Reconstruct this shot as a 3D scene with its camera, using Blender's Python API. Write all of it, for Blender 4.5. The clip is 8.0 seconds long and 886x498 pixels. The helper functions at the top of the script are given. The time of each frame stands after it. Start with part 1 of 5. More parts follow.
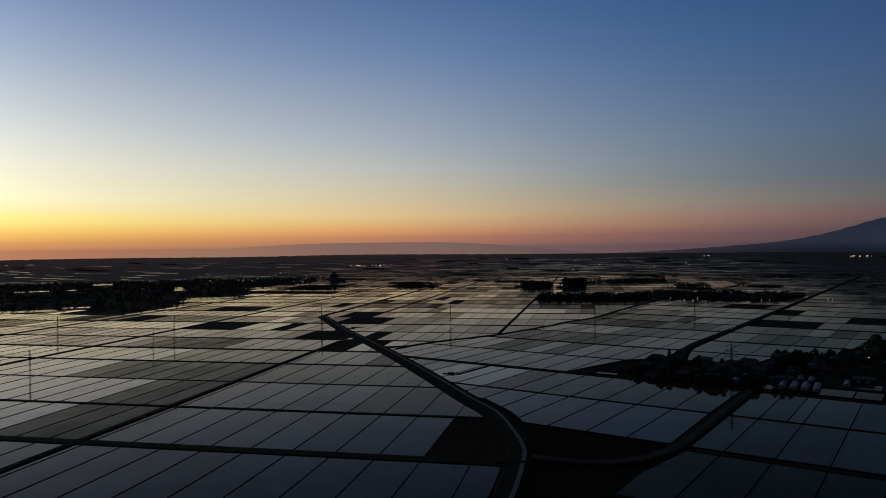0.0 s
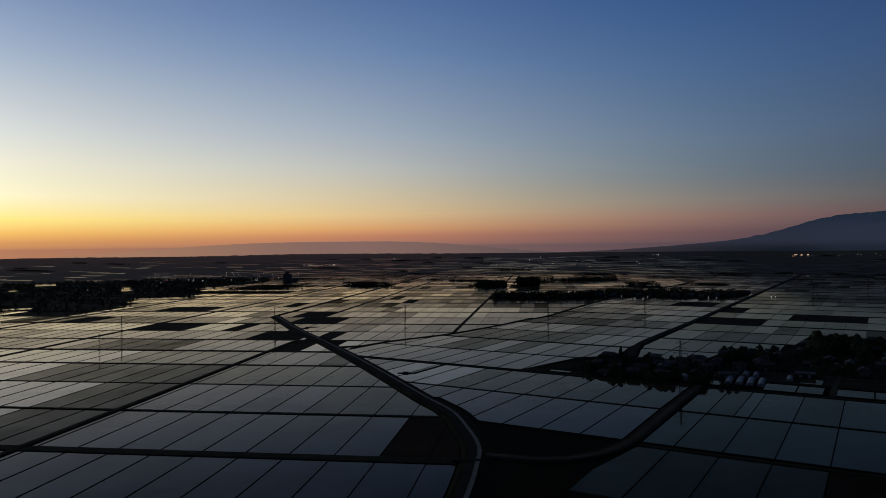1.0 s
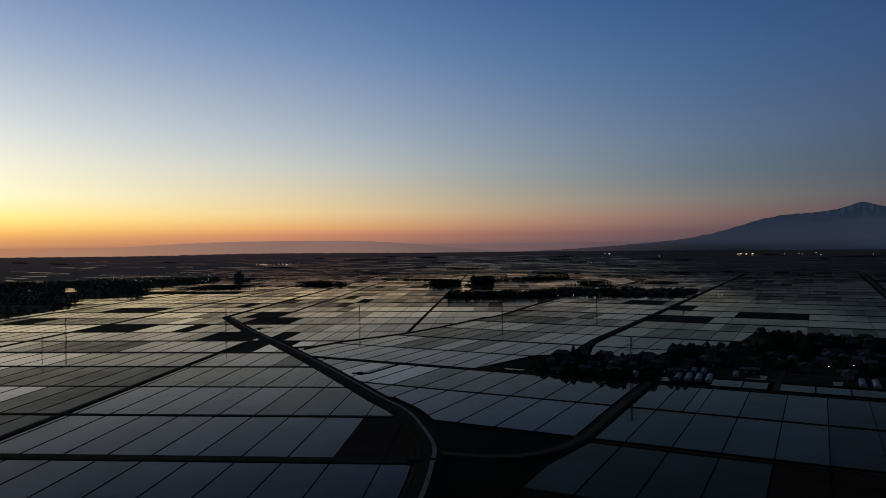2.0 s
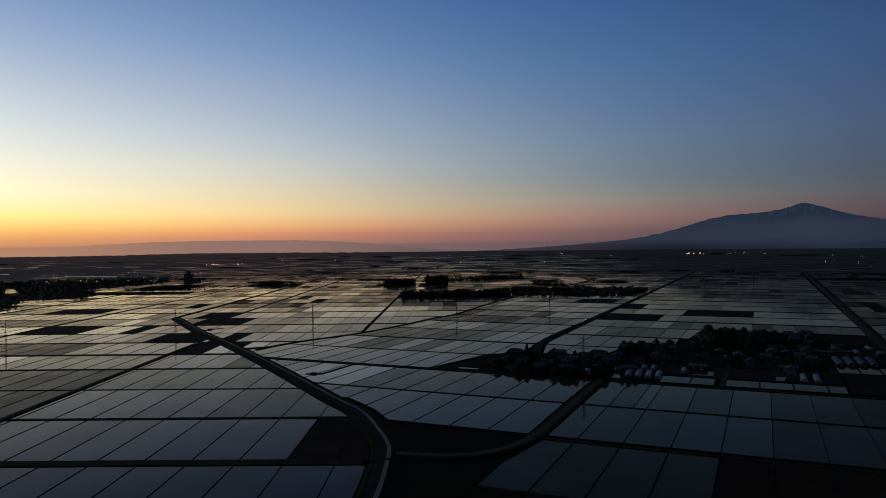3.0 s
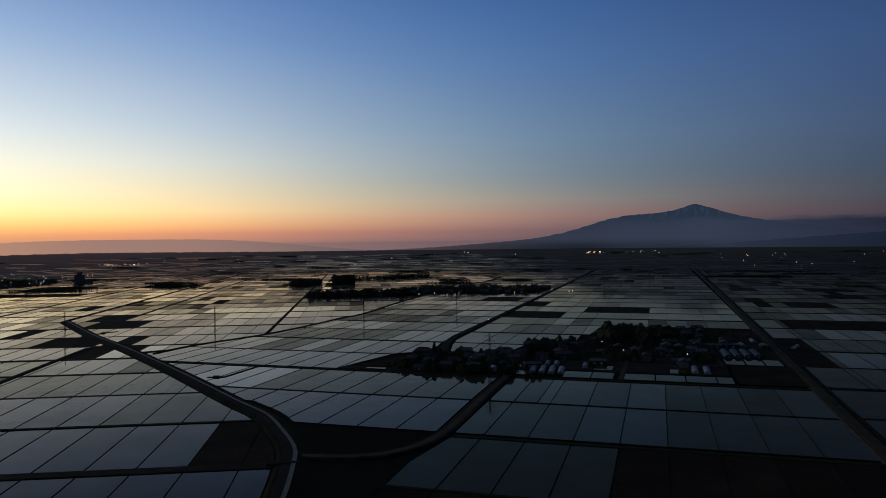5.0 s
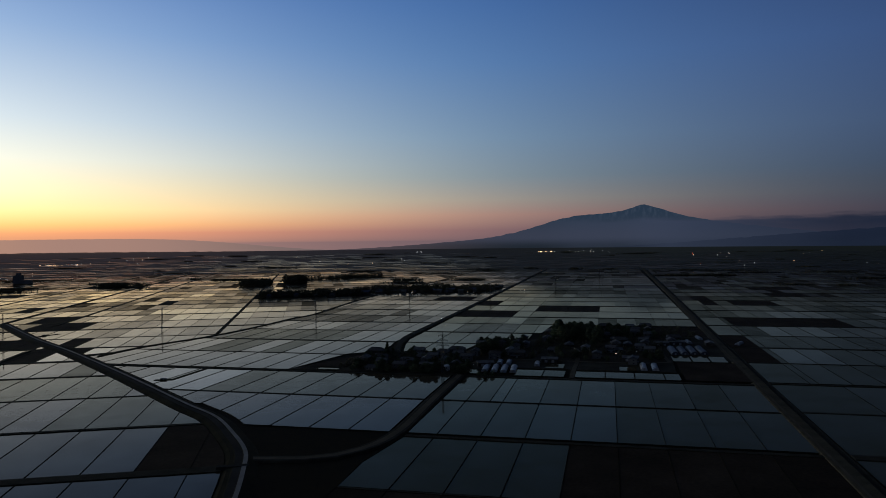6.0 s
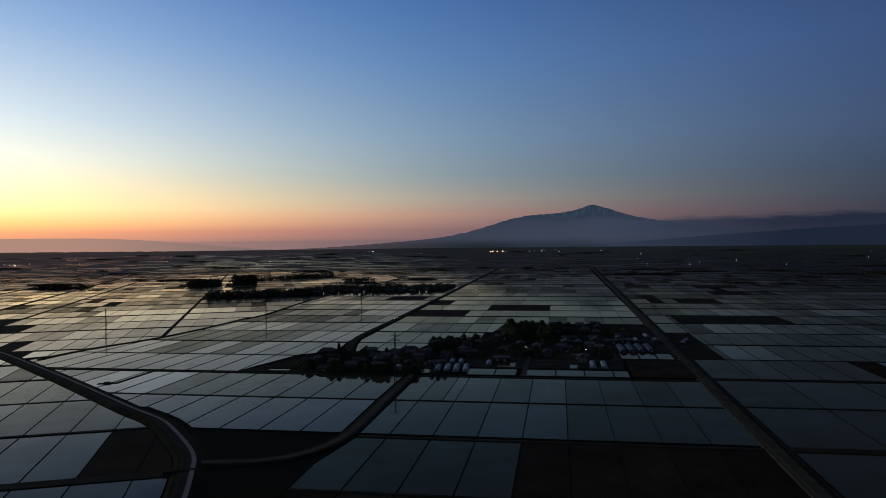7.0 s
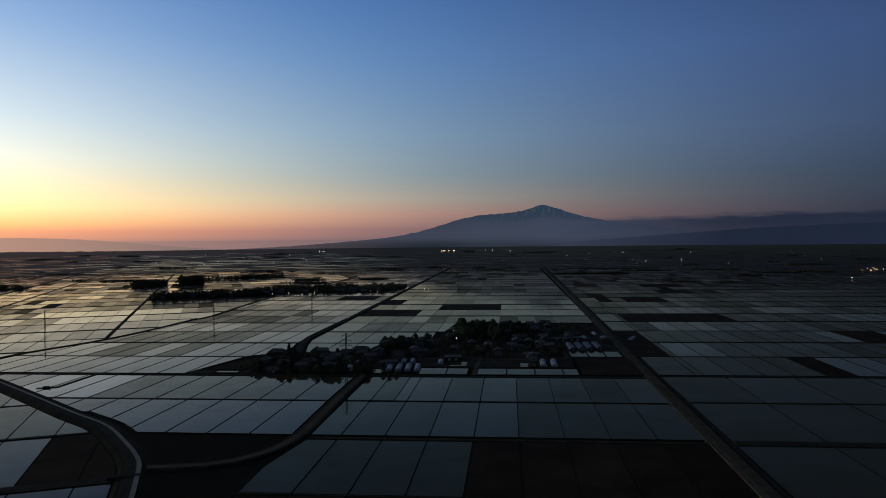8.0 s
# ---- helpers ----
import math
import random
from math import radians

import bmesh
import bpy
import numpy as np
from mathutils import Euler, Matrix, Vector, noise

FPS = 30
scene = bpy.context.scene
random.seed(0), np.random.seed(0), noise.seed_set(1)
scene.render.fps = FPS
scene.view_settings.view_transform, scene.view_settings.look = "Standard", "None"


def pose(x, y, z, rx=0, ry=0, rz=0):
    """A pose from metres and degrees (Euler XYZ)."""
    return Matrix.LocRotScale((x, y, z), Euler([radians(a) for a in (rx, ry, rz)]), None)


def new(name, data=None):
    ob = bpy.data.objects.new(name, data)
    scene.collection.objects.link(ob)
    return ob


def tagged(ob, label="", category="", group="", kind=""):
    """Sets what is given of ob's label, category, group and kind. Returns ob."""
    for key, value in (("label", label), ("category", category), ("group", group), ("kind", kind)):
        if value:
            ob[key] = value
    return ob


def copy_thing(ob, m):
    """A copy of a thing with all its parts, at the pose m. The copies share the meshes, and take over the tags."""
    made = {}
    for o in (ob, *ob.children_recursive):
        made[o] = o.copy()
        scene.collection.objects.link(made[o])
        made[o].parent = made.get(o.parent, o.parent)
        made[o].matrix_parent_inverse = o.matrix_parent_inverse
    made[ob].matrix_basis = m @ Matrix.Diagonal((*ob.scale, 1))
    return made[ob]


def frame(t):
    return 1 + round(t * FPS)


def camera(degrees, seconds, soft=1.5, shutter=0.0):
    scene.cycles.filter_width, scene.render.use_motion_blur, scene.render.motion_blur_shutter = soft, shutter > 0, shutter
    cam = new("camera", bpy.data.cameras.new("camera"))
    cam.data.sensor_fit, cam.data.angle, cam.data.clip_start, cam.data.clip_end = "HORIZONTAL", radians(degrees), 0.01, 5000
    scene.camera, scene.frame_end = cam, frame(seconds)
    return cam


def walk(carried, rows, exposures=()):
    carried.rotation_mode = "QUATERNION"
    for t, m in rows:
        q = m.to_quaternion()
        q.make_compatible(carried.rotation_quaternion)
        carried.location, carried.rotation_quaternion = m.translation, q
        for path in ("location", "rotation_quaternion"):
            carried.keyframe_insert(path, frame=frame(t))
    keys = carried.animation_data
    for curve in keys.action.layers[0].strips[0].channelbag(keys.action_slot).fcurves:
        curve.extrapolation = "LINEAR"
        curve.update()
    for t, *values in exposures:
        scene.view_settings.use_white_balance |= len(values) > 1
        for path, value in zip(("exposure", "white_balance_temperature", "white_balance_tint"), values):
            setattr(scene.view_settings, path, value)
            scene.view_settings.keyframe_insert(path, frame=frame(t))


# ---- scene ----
cam = camera(62.884, 8.0, soft=0.9)
# seconds, place in metres, turn in degrees (Euler XYZ)
PATH = [
    (0.0, 0.000, 0.000, 125.000, 89.8070, 0.6003, 4.9084),
    (0.5, -0.290, 0.050, 125.027, 89.7562, 0.6075, 3.1022),
    (1.0, -0.523, 0.091, 125.041, 89.7085, 0.6136, 1.2982),
    (1.5, -0.706, 0.123, 125.044, 89.6637, 0.6187, -0.5051),
    (2.0, -0.846, 0.147, 125.036, 89.6213, 0.6228, -2.3092),
    (2.5, -0.951, 0.164, 125.022, 89.5812, 0.6260, -4.1158),
    (3.0, -1.027, 0.174, 125.001, 89.5430, 0.6281, -5.9263),
    (3.5, -1.083, 0.178, 124.978, 89.5064, 0.6292, -7.7424),
    (4.0, -1.125, 0.175, 124.952, 89.4711, 0.6292, -9.5656),
    (4.5, -1.160, 0.167, 124.927, 89.4368, 0.6283, -11.3975),
    (5.0, -1.197, 0.155, 124.905, 89.4032, 0.6263, -13.2397),
    (5.5, -1.241, 0.138, 124.887, 89.3700, 0.6232, -15.0936),
    (6.0, -1.301, 0.117, 124.875, 89.3369, 0.6190, -16.9609),
    (6.5, -1.383, 0.092, 124.872, 89.3035, 0.6137, -18.8431),
    (7.0, -1.496, 0.065, 124.880, 89.2697, 0.6072, -20.7418),
    (7.5, -1.645, 0.036, 124.900, 89.2350, 0.5996, -22.6586),
    (8.0, -1.840, 0.004, 124.934, 89.1993, 0.5908, -24.5950),
]
EXPOSURES = [(0.0, -0.02, 6500, 10), (2.0, 0.22, 6550, 9), (4.0, 0.5, 6600, 8), (6.0, 0.8, 6760, 6), (8.0, 1.08, 7120, 5)]
walk(cam, [(t, pose(x, y, z, rx, ry, rz)) for t, x, y, z, rx, ry, rz in PATH], EXPOSURES)


# ---- dusk sky: the sun has set beyond the plain, bearing about 45 degrees left of ahead ----
def srgb(r, g, b):
    return tuple((c / 255 / 12.92) if c < 10.3 else ((c / 255 + 0.055) / 1.055) ** 2.4 for c in (r, g, b)) + (1.0,)


SUN_BEARING = -45.0
world = bpy.data.worlds.new("dusk_sky")
scene.world = world
world.use_nodes = True
wt = world.node_tree
wt.nodes.clear()


def math_node(tree, op, a, b=None, clamp=False):
    n = tree.nodes.new("ShaderNodeMath")
    n.operation, n.use_clamp = op, clamp
    for i, v in enumerate((a, b)):
        if v is None:
            continue
        if isinstance(v, (int, float)):
            n.inputs[i].default_value = v
        else:
            tree.links.new(v, n.inputs[i])
    return n.outputs[0]


def map_node(tree, v, a, b, c=0.0, d=1.0, smooth=False):
    n = tree.nodes.new("ShaderNodeMapRange")
    n.interpolation_type = "SMOOTHSTEP" if smooth else "LINEAR"
    tree.links.new(v, n.inputs[0])
    for i, x in enumerate((a, b, c, d)):
        n.inputs[1 + i].default_value = x
    return n.outputs[0]


def ramp_node(tree, v, stops, mode="EASE"):
    n = tree.nodes.new("ShaderNodeValToRGB")
    n.color_ramp.interpolation = mode
    e = n.color_ramp.elements
    while len(e) < len(stops):
        e.new(0.5)
    for k, (p, c) in enumerate(stops):
        e[k].position, e[k].color = p, c
    tree.links.new(v, n.inputs[0])
    return n.outputs[0]


def mix_node(tree, f, a, b, mode="MIX"):
    n = tree.nodes.new("ShaderNodeMix")
    n.data_type, n.blend_type = "RGBA", mode
    for i, v in ((0, f), (6, a), (7, b)):
        if isinstance(v, (int, float, tuple)):
            n.inputs[i].default_value = v
        else:
            tree.links.new(v, n.inputs[i])
    return n.outputs[2]


co = wt.nodes.new("ShaderNodeTexCoord")
sep = wt.nodes.new("ShaderNodeSeparateXYZ")
wt.links.new(co.outputs["Generated"], sep.inputs[0])
elev = math_node(wt, "MULTIPLY", math_node(wt, "ARCSINE", sep.outputs[2]), 180 / math.pi)
bearing = math_node(wt, "ARCTAN2", sep.outputs[0], sep.outputs[1])
away = math_node(wt, "MULTIPLY", math_node(wt, "ARCCOSINE", math_node(wt, "COSINE", math_node(wt, "SUBTRACT", bearing, radians(SUN_BEARING)))), 180 / math.pi)
# height above the horizon on a root scale, so that the low bands get room
high = math_node(wt, "POWER", math_node(wt, "DIVIDE", math_node(wt, "MAXIMUM", elev, 0.0), 90.0), 0.5)


def sky_ramp(rows):
    return ramp_node(wt, high, [((el / 90) ** 0.5, srgb(*c)) for el, c in rows], "LINEAR")


# the same sky at four distances from the sun's bearing
near_sun = sky_ramp([(0, (172, 118, 88)), (0.5, (207, 147, 90)), (1.1, (234, 181, 97)), (2.1, (250, 225, 132)), (3.7, (244, 236, 196)), (6, (228, 225, 205)), (8, (209, 212, 208)), (13.6, (152, 168, 190)), (17, (122, 142, 176)), (30, (52, 60, 78)), (60, (30, 34, 44)), (90, (24, 28, 37))])
middle = sky_ramp([(0, (132, 100, 93)), (0.8, (188, 125, 95)), (1.4, (212, 156, 104)), (2.5, (217, 187, 138)), (4.1, (201, 187, 158)), (6, (182, 183, 178)), (8.8, (154, 166, 180)), (15, (104, 129, 166)), (19, (80, 107, 152)), (32, (41, 48, 65)), (60, (25, 29, 39)), (90, (22, 25, 34))])
far_side = sky_ramp([(0, (80, 66, 74)), (0.8, (100, 77, 81)), (2, (128, 100, 94)), (3.2, (120, 114, 109)), (5, (98, 110, 119)), (8, (86, 107, 129)), (13.6, (62, 91, 130)), (18, (48, 78, 123)), (32, (28, 35, 51)), (60, (21, 25, 35)), (90, (19, 22, 31))])
off_side = sky_ramp([(0, (27, 32, 45)), (1, (30, 36, 50)), (4, (37, 48, 67)), (8, (44, 59, 88)), (14, (41, 60, 98)), (20, (33, 50, 85)), (36, (21, 27, 42)), (60, (17, 21, 30)), (90, (16, 19, 27))])
FADE = 0.043    # stops that the sky loses with each degree from the sun's bearing


def lifted(col, at):
    n = wt.nodes.new("ShaderNodeVectorMath")
    n.operation = "SCALE"
    wt.links.new(col, n.inputs[0])
    n.inputs["Scale"].default_value = 2 ** (FADE * (at - 15))
    return n.outputs[0]


sky = mix_node(wt, map_node(wt, away, 9, 46, smooth=True), near_sun, lifted(middle, 40))
sky = mix_node(wt, map_node(wt, away, 32, 73, smooth=True), sky, lifted(far_side, 69))
sky = mix_node(wt, map_node(wt, away, 55, 110, smooth=True), sky, lifted(off_side, 97))
fade = math_node(wt, "POWER", 2.0, math_node(wt, "MULTIPLY", math_node(wt, "SUBTRACT", math_node(wt, "MINIMUM", away, 150.0), 15.0), -FADE))
dim = wt.nodes.new("ShaderNodeVectorMath")
dim.operation = "SCALE"
wt.links.new(sky, dim.inputs[0])
wt.links.new(fade, dim.inputs["Scale"])
sky = dim.outputs[0]
bg = wt.nodes.new("ShaderNodeBackground")
wt.links.new(sky, bg.inputs[0])
bg.inputs[1].default_value = 1.0
wt.links.new(bg.outputs[0], wt.nodes.new("ShaderNodeOutputWorld").inputs[0])


# ---- materials ----
def material(name, rough=0.8, metal=0.0, colour=(0.1, 0.1, 0.1, 1), ior=1.45):
    m = bpy.data.materials.new(name)
    m.use_nodes = True
    t = m.node_tree
    b = t.nodes["Principled BSDF"]
    b.inputs["Base Color"].default_value = colour
    b.inputs["Roughness"].default_value = rough
    b.inputs["Metallic"].default_value = metal
    b.inputs["IOR"].default_value = ior
    return m, t, b


def noise_node(t, scale, detail=3.0, where="Object", rough=0.55):
    c = t.nodes.new("ShaderNodeTexCoord")
    n = t.nodes.new("ShaderNodeTexNoise")
    n.inputs["Scale"].default_value, n.inputs["Detail"].default_value, n.inputs["Roughness"].default_value = scale, detail, rough
    if where == "World":
        g = t.nodes.new("ShaderNodeNewGeometry")
        t.links.new(g.outputs["Position"], n.inputs["Vector"])
    else:
        t.links.new(c.outputs[where], n.inputs["Vector"])
    return n.outputs[0]


def mottled(name, dark, light, rough, coarse, fine, bump=0.3, metal=0.0, vary=0.0):
    """Two scales of variation, relief, and if vary a shift from object to object."""
    m, t, b = material(name, rough, metal)
    if rough >= 0.9:          # loose earth and grass shade themselves and give no sheen
        b.inputs["Specular IOR Level"].default_value = 0.04
    elif rough >= 0.65:
        b.inputs["Specular IOR Level"].default_value = 0.15
    a, f = noise_node(t, coarse, 4, "World"), noise_node(t, fine, 4, "World")
    mixed = math_node(t, "ADD", math_node(t, "MULTIPLY", a, 0.6), math_node(t, "MULTIPLY", f, 0.4))
    col = ramp_node(t, mixed, [(0.35, dark), (0.65, light)], "LINEAR")
    if vary:
        o = t.nodes.new("ShaderNodeObjectInfo")
        h = t.nodes.new("ShaderNodeHueSaturation")
        t.links.new(col, h.inputs["Color"])
        t.links.new(map_node(t, o.outputs["Random"], 0, 1, 1 - vary, 1 + vary), h.inputs["Value"])
        col = h.outputs[0]
    t.links.new(col, b.inputs["Base Color"])
    t.links.new(map_node(t, f, 0.3, 0.7, rough - 0.08, min(1, rough + 0.08)), b.inputs["Roughness"])
    if bump:
        bn = t.nodes.new("ShaderNodeBump")
        bn.inputs["Strength"].default_value, bn.inputs["Distance"].default_value = bump, 0.05
        t.links.new(f, bn.inputs["Height"])
        t.links.new(bn.outputs[0], b.inputs["Normal"])
    return m


def water_material(name, island, film_low, film_high, rough_low, rough_high, silt=(0.06, 0.05, 0.034, 1), tint=(0.968, 0.848, 0.738, 1), depth=1.135):
    """Still paddy water over mud; a film of silt, straw and seedlings dulls it by a share that differs from paddy to paddy."""
    m, t, b = material(name)
    t.nodes.remove(b)
    gloss, deep, fr, wet = (t.nodes.new(k) for k in ("ShaderNodeBsdfGlossy", "ShaderNodeBsdfDiffuse", "ShaderNodeFresnel", "ShaderNodeMixShader"))
    gloss.inputs[0].default_value = tint      # silty water under a thin brown film
    deep.inputs[0].default_value = (0.07, 0.054, 0.034, 1)
    fr.inputs[0].default_value = depth      # lower where mud lies just under the surface
    t.links.new(fr.outputs[0], wet.inputs[0])
    t.links.new(deep.outputs[0], wet.inputs[1])
    t.links.new(gloss.outputs[0], wet.inputs[2])
    if island:
        rnd = t.nodes.new("ShaderNodeNewGeometry").outputs["Random Per Island"]
    else:
        rnd = t.nodes.new("ShaderNodeObjectInfo").outputs["Random"]
    patch = noise_node(t, 0.02, 3, "World")
    fine = noise_node(t, 0.25, 4, "World")
    rough = math_node(t, "ADD", map_node(t, rnd, 0, 1, rough_low, rough_high), map_node(t, patch, 0.45, 0.75, 0.0, 0.05))
    t.links.new(rough, gloss.inputs["Roughness"])
    mud = t.nodes.new("ShaderNodeBsdfDiffuse")
    mud.inputs[0].default_value = silt
    share = math_node(t, "FRACT", math_node(t, "MULTIPLY", rnd, 7.31))
    share = map_node(t, math_node(t, "POWER", share, 1.6), 0, 1, film_low, film_high)
    drift = noise_node(t, 0.075, 6, "World", 0.65)        # windrows of straw and scum
    share = math_node(t, "ADD", share, map_node(t, drift, 0.42, 0.75, -0.04, 0.11))
    share = math_node(t, "ADD", share, map_node(t, math_node(t, "ADD", math_node(t, "MULTIPLY", patch, 0.6), math_node(t, "MULTIPLY", fine, 0.4)), 0.4, 0.7, -0.07, 0.16), clamp=True)
    mx = t.nodes.new("ShaderNodeMixShader")
    t.links.new(share, mx.inputs[0])
    t.links.new(wet.outputs[0], mx.inputs[1])
    t.links.new(mud.outputs[0], mx.inputs[2])
    t.links.new(mx.outputs[0], t.nodes["Material Output"].inputs[0])
    return m


def glow(name, colour, strength):
    m = bpy.data.materials.new(name)
    m.use_nodes = True
    t = m.node_tree
    t.nodes.clear()
    e = t.nodes.new("ShaderNodeEmission")
    e.inputs[0].default_value, e.inputs[1].default_value = colour, strength
    t.links.new(e.outputs[0], t.nodes.new("ShaderNodeOutputMaterial").inputs[0])
    return m


M_WATER = water_material("paddy_water", False, 0.02, 0.16, 0.01, 0.04, (0.09, 0.072, 0.05, 1))
M_HAZY = water_material("paddy_water_silty", False, 0.16, 0.3, 0.02, 0.05, (0.085, 0.07, 0.047, 1), (0.96, 0.85, 0.69, 1))
M_DULL = water_material("paddy_water_planted", False, 0.48, 0.62, 0.03, 0.08, (0.08, 0.076, 0.05, 1), (0.96, 0.855, 0.71, 1))
M_CLEAR = water_material("paddy_water_clear", False, 0.0, 0.05, 0.01, 0.03, (0.09, 0.072, 0.05, 1), (0.965, 0.855, 0.75, 1), 1.31)
M_CLEAR_FAR = water_material("paddy_water_clear_far", True, 0.0, 0.1, 0.05, 0.09, (0.06, 0.05, 0.034, 1), (0.965, 0.86, 0.73, 1), 1.31)
GREENISH = (0.985, 0.872, 0.66, 1)      # weedy water of the eastern blocks
M_WATER_EAST = water_material("weedy_water", False, 0.04, 0.18, 0.01, 0.04, (0.09, 0.08, 0.05, 1), GREENISH)
M_HAZY_EAST = water_material("weedy_water_silty", False, 0.16, 0.3, 0.02, 0.05, (0.085, 0.076, 0.047, 1), GREENISH)
M_DULL_EAST = water_material("weedy_water_planted", False, 0.46, 0.6, 0.03, 0.08, (0.08, 0.082, 0.046, 1), GREENISH)
M_WATER_FAR_EAST = water_material("weedy_water_far", True, 0.0, 0.4, 0.06, 0.11, (0.06, 0.054, 0.034, 1), GREENISH)
M_DULL_FAR_EAST = water_material("weedy_water_planted_far", True, 0.36, 0.7, 0.06, 0.12, (0.045, 0.05, 0.026, 1), GREENISH)
M_DULL_FAR = water_material("paddy_water_planted_far", True, 0.36, 0.74, 0.06, 0.12, (0.045, 0.049, 0.024, 1))
M_MUD = water_material("wet_mud", True, 0.5, 0.95, 0.08, 0.14)
M_STRIP = water_material("far_strip_water", True, 0.25, 0.85, 0.05, 0.1)
M_WATER_FAR = water_material("paddy_water_far", True, 0.0, 0.4, 0.06, 0.11)
M_BUND = mottled("bund_grass", (0.014, 0.0125, 0.007, 1), (0.038, 0.034, 0.018, 1), 0.95, 0.05, 1.5, 0.5)
M_LANE = mottled("lane_grass_gravel", (0.026, 0.023, 0.016, 1), (0.062, 0.056, 0.04, 1), 0.95, 0.08, 1.2, 0.5)
M_VERGE = mottled("dry_grass_verge", (0.05, 0.042, 0.026, 1), (0.115, 0.098, 0.064, 1), 0.95, 0.08, 1.2, 0.5)
M_GRAVEL = mottled("gravel", (0.07, 0.06, 0.042, 1), (0.14, 0.12, 0.086, 1), 0.95, 0.05, 2.0, 0.4)
M_ASPHALT = mottled("asphalt", (0.022, 0.0215, 0.02, 1), (0.045, 0.0435, 0.04, 1), 0.92, 0.06, 3.0, 0.3)
M_CONCRETE = mottled("pale_concrete", (0.25, 0.235, 0.21, 1), (0.4, 0.375, 0.34, 1), 0.92, 0.08, 2.5, 0.2)
M_GROUND = mottled("dark_grassland", (0.005, 0.004, 0.002, 1), (0.02, 0.0155, 0.008, 1), 1.0, 0.004, 0.12, 0.3)
M_CROP = mottled("crop_rows", (0.022, 0.0145, 0.009, 1), (0.062, 0.043, 0.028, 1), 1.0, 0.03, 0.4, 0.4, vary=0.3)

# ---- the plan: two field grids, turned 6.7 and 29.8 degrees to the right of north ----
RNG = random.Random(4)
G1, G2 = radians(6.7), radians(29.8)


def on_grid(u, v, g):
    s, c = math.sin(g), math.cos(g)
    return (u * c + v * s, -u * s + v * c)


def g1(u, v):
    return on_grid(u, v, G1)


def g2(u, v):
    return on_grid(u, v, G2)


RISE_FROM, RISE_TO, RISE = 3000.0, 4880.0, 70.0


def ground_z(x, y):
    """Flat plain, then the slow rise of the land towards the foothills."""
    r = math.hypot(x, y)
    return 0.0 if r < RISE_FROM else RISE * ((r - RISE_FROM) / (RISE_TO - RISE_FROM)) ** 1.6


def part(name, bm, mat, parent=None, label=""):
    me = bpy.data.meshes.new(name)
    bm.to_mesh(me)
    bm.free()
    for m in (mat if isinstance(mat, (list, tuple)) else [mat]):
        me.materials.append(m)
    ob = new(name, me)
    if parent is not None:
        ob.parent = parent
    if label:
        ob["label"] = label
    return ob


def from_lists(name, verts, faces, mat, parent=None):
    me = bpy.data.meshes.new(name)
    me.from_pydata(verts, [], faces)
    me.materials.append(mat)
    ob = new(name, me)
    if parent is not None:
        ob.parent = parent
    return ob


def clip_half(poly, p, n):
    """The part of a polygon where (q - p) . n >= 0."""
    out = []
    for i in range(len(poly)):
        a, b = poly[i - 1], poly[i]
        da, db = (a[0] - p[0]) * n[0] + (a[1] - p[1]) * n[1], (b[0] - p[0]) * n[0] + (b[1] - p[1]) * n[1]
        if (da >= 0) != (db >= 0):
            k = da / (da - db)
            out.append((a[0] + k * (b[0] - a[0]), a[1] + k * (b[1] - a[1])))
        if db >= 0:
            out.append(b)
    return out


def clip_box(poly, u0, u1, v0, v1):
    for p, n in (((u0, 0), (1, 0)), ((u1, 0), (-1, 0)), ((0, v0), (0, 1)), ((0, v1), (0, -1))):
        poly = clip_half(poly, p, n)
        if len(poly) < 3:
            return []
    clean = [q for i, q in enumerate(poly) if math.dist(q, poly[i - 1]) > 0.3]
    return clean if len(clean) > 2 else []


def area(poly):
    return 0.5 * sum(poly[i - 1][0] * poly[i][1] - poly[i][0] * poly[i - 1][1] for i in range(len(poly)))


def inset(poly, d):
    """The polygon (anticlockwise) with its sides moved inwards by d."""
    n = len(poly)
    out = []
    for i in range(n):
        a, b, c = Vector(poly[i - 1]), Vector(poly[i]), Vector(poly[(i + 1) % n])
        e, f = (b - a).normalized(), (c - b).normalized()
        na, nb = Vector((-e.y, e.x)), Vector((-f.y, f.x))
        k = na + nb
        s = max(0.35, k.length_squared / 2)
        out.append(tuple(b + k * (d / s)))
    return out


def offset_line(line, d):
    """A polyline moved to its right by d."""
    out = []
    for i, p in enumerate(line):
        a, b = Vector(line[max(0, i - 1)]), Vector(line[min(len(line) - 1, i + 1)])
        t = (b - a).normalized()
        out.append((p[0] + t.y * d, p[1] - t.x * d))
    return out


def smooth_line(pts, step):
    """A smooth curve through points, cut into even steps."""
    out = []
    n = len(pts)
    for i in range(n - 1):
        p0, p1, p2, p3 = (Vector(pts[max(0, min(n - 1, i + k))]) for k in (-1, 0, 1, 2))
        m = max(1, int((p2 - p1).length / step))
        for j in range(m):
            s = j / m
            q = 0.5 * (2 * p1 + (p2 - p0) * s + (2 * p0 - 5 * p1 + 4 * p2 - p3) * s ** 2 + (3 * p1 - p0 - 3 * p2 + p3) * s ** 3)
            out.append(tuple(q))
    return out + [tuple(pts[-1])]


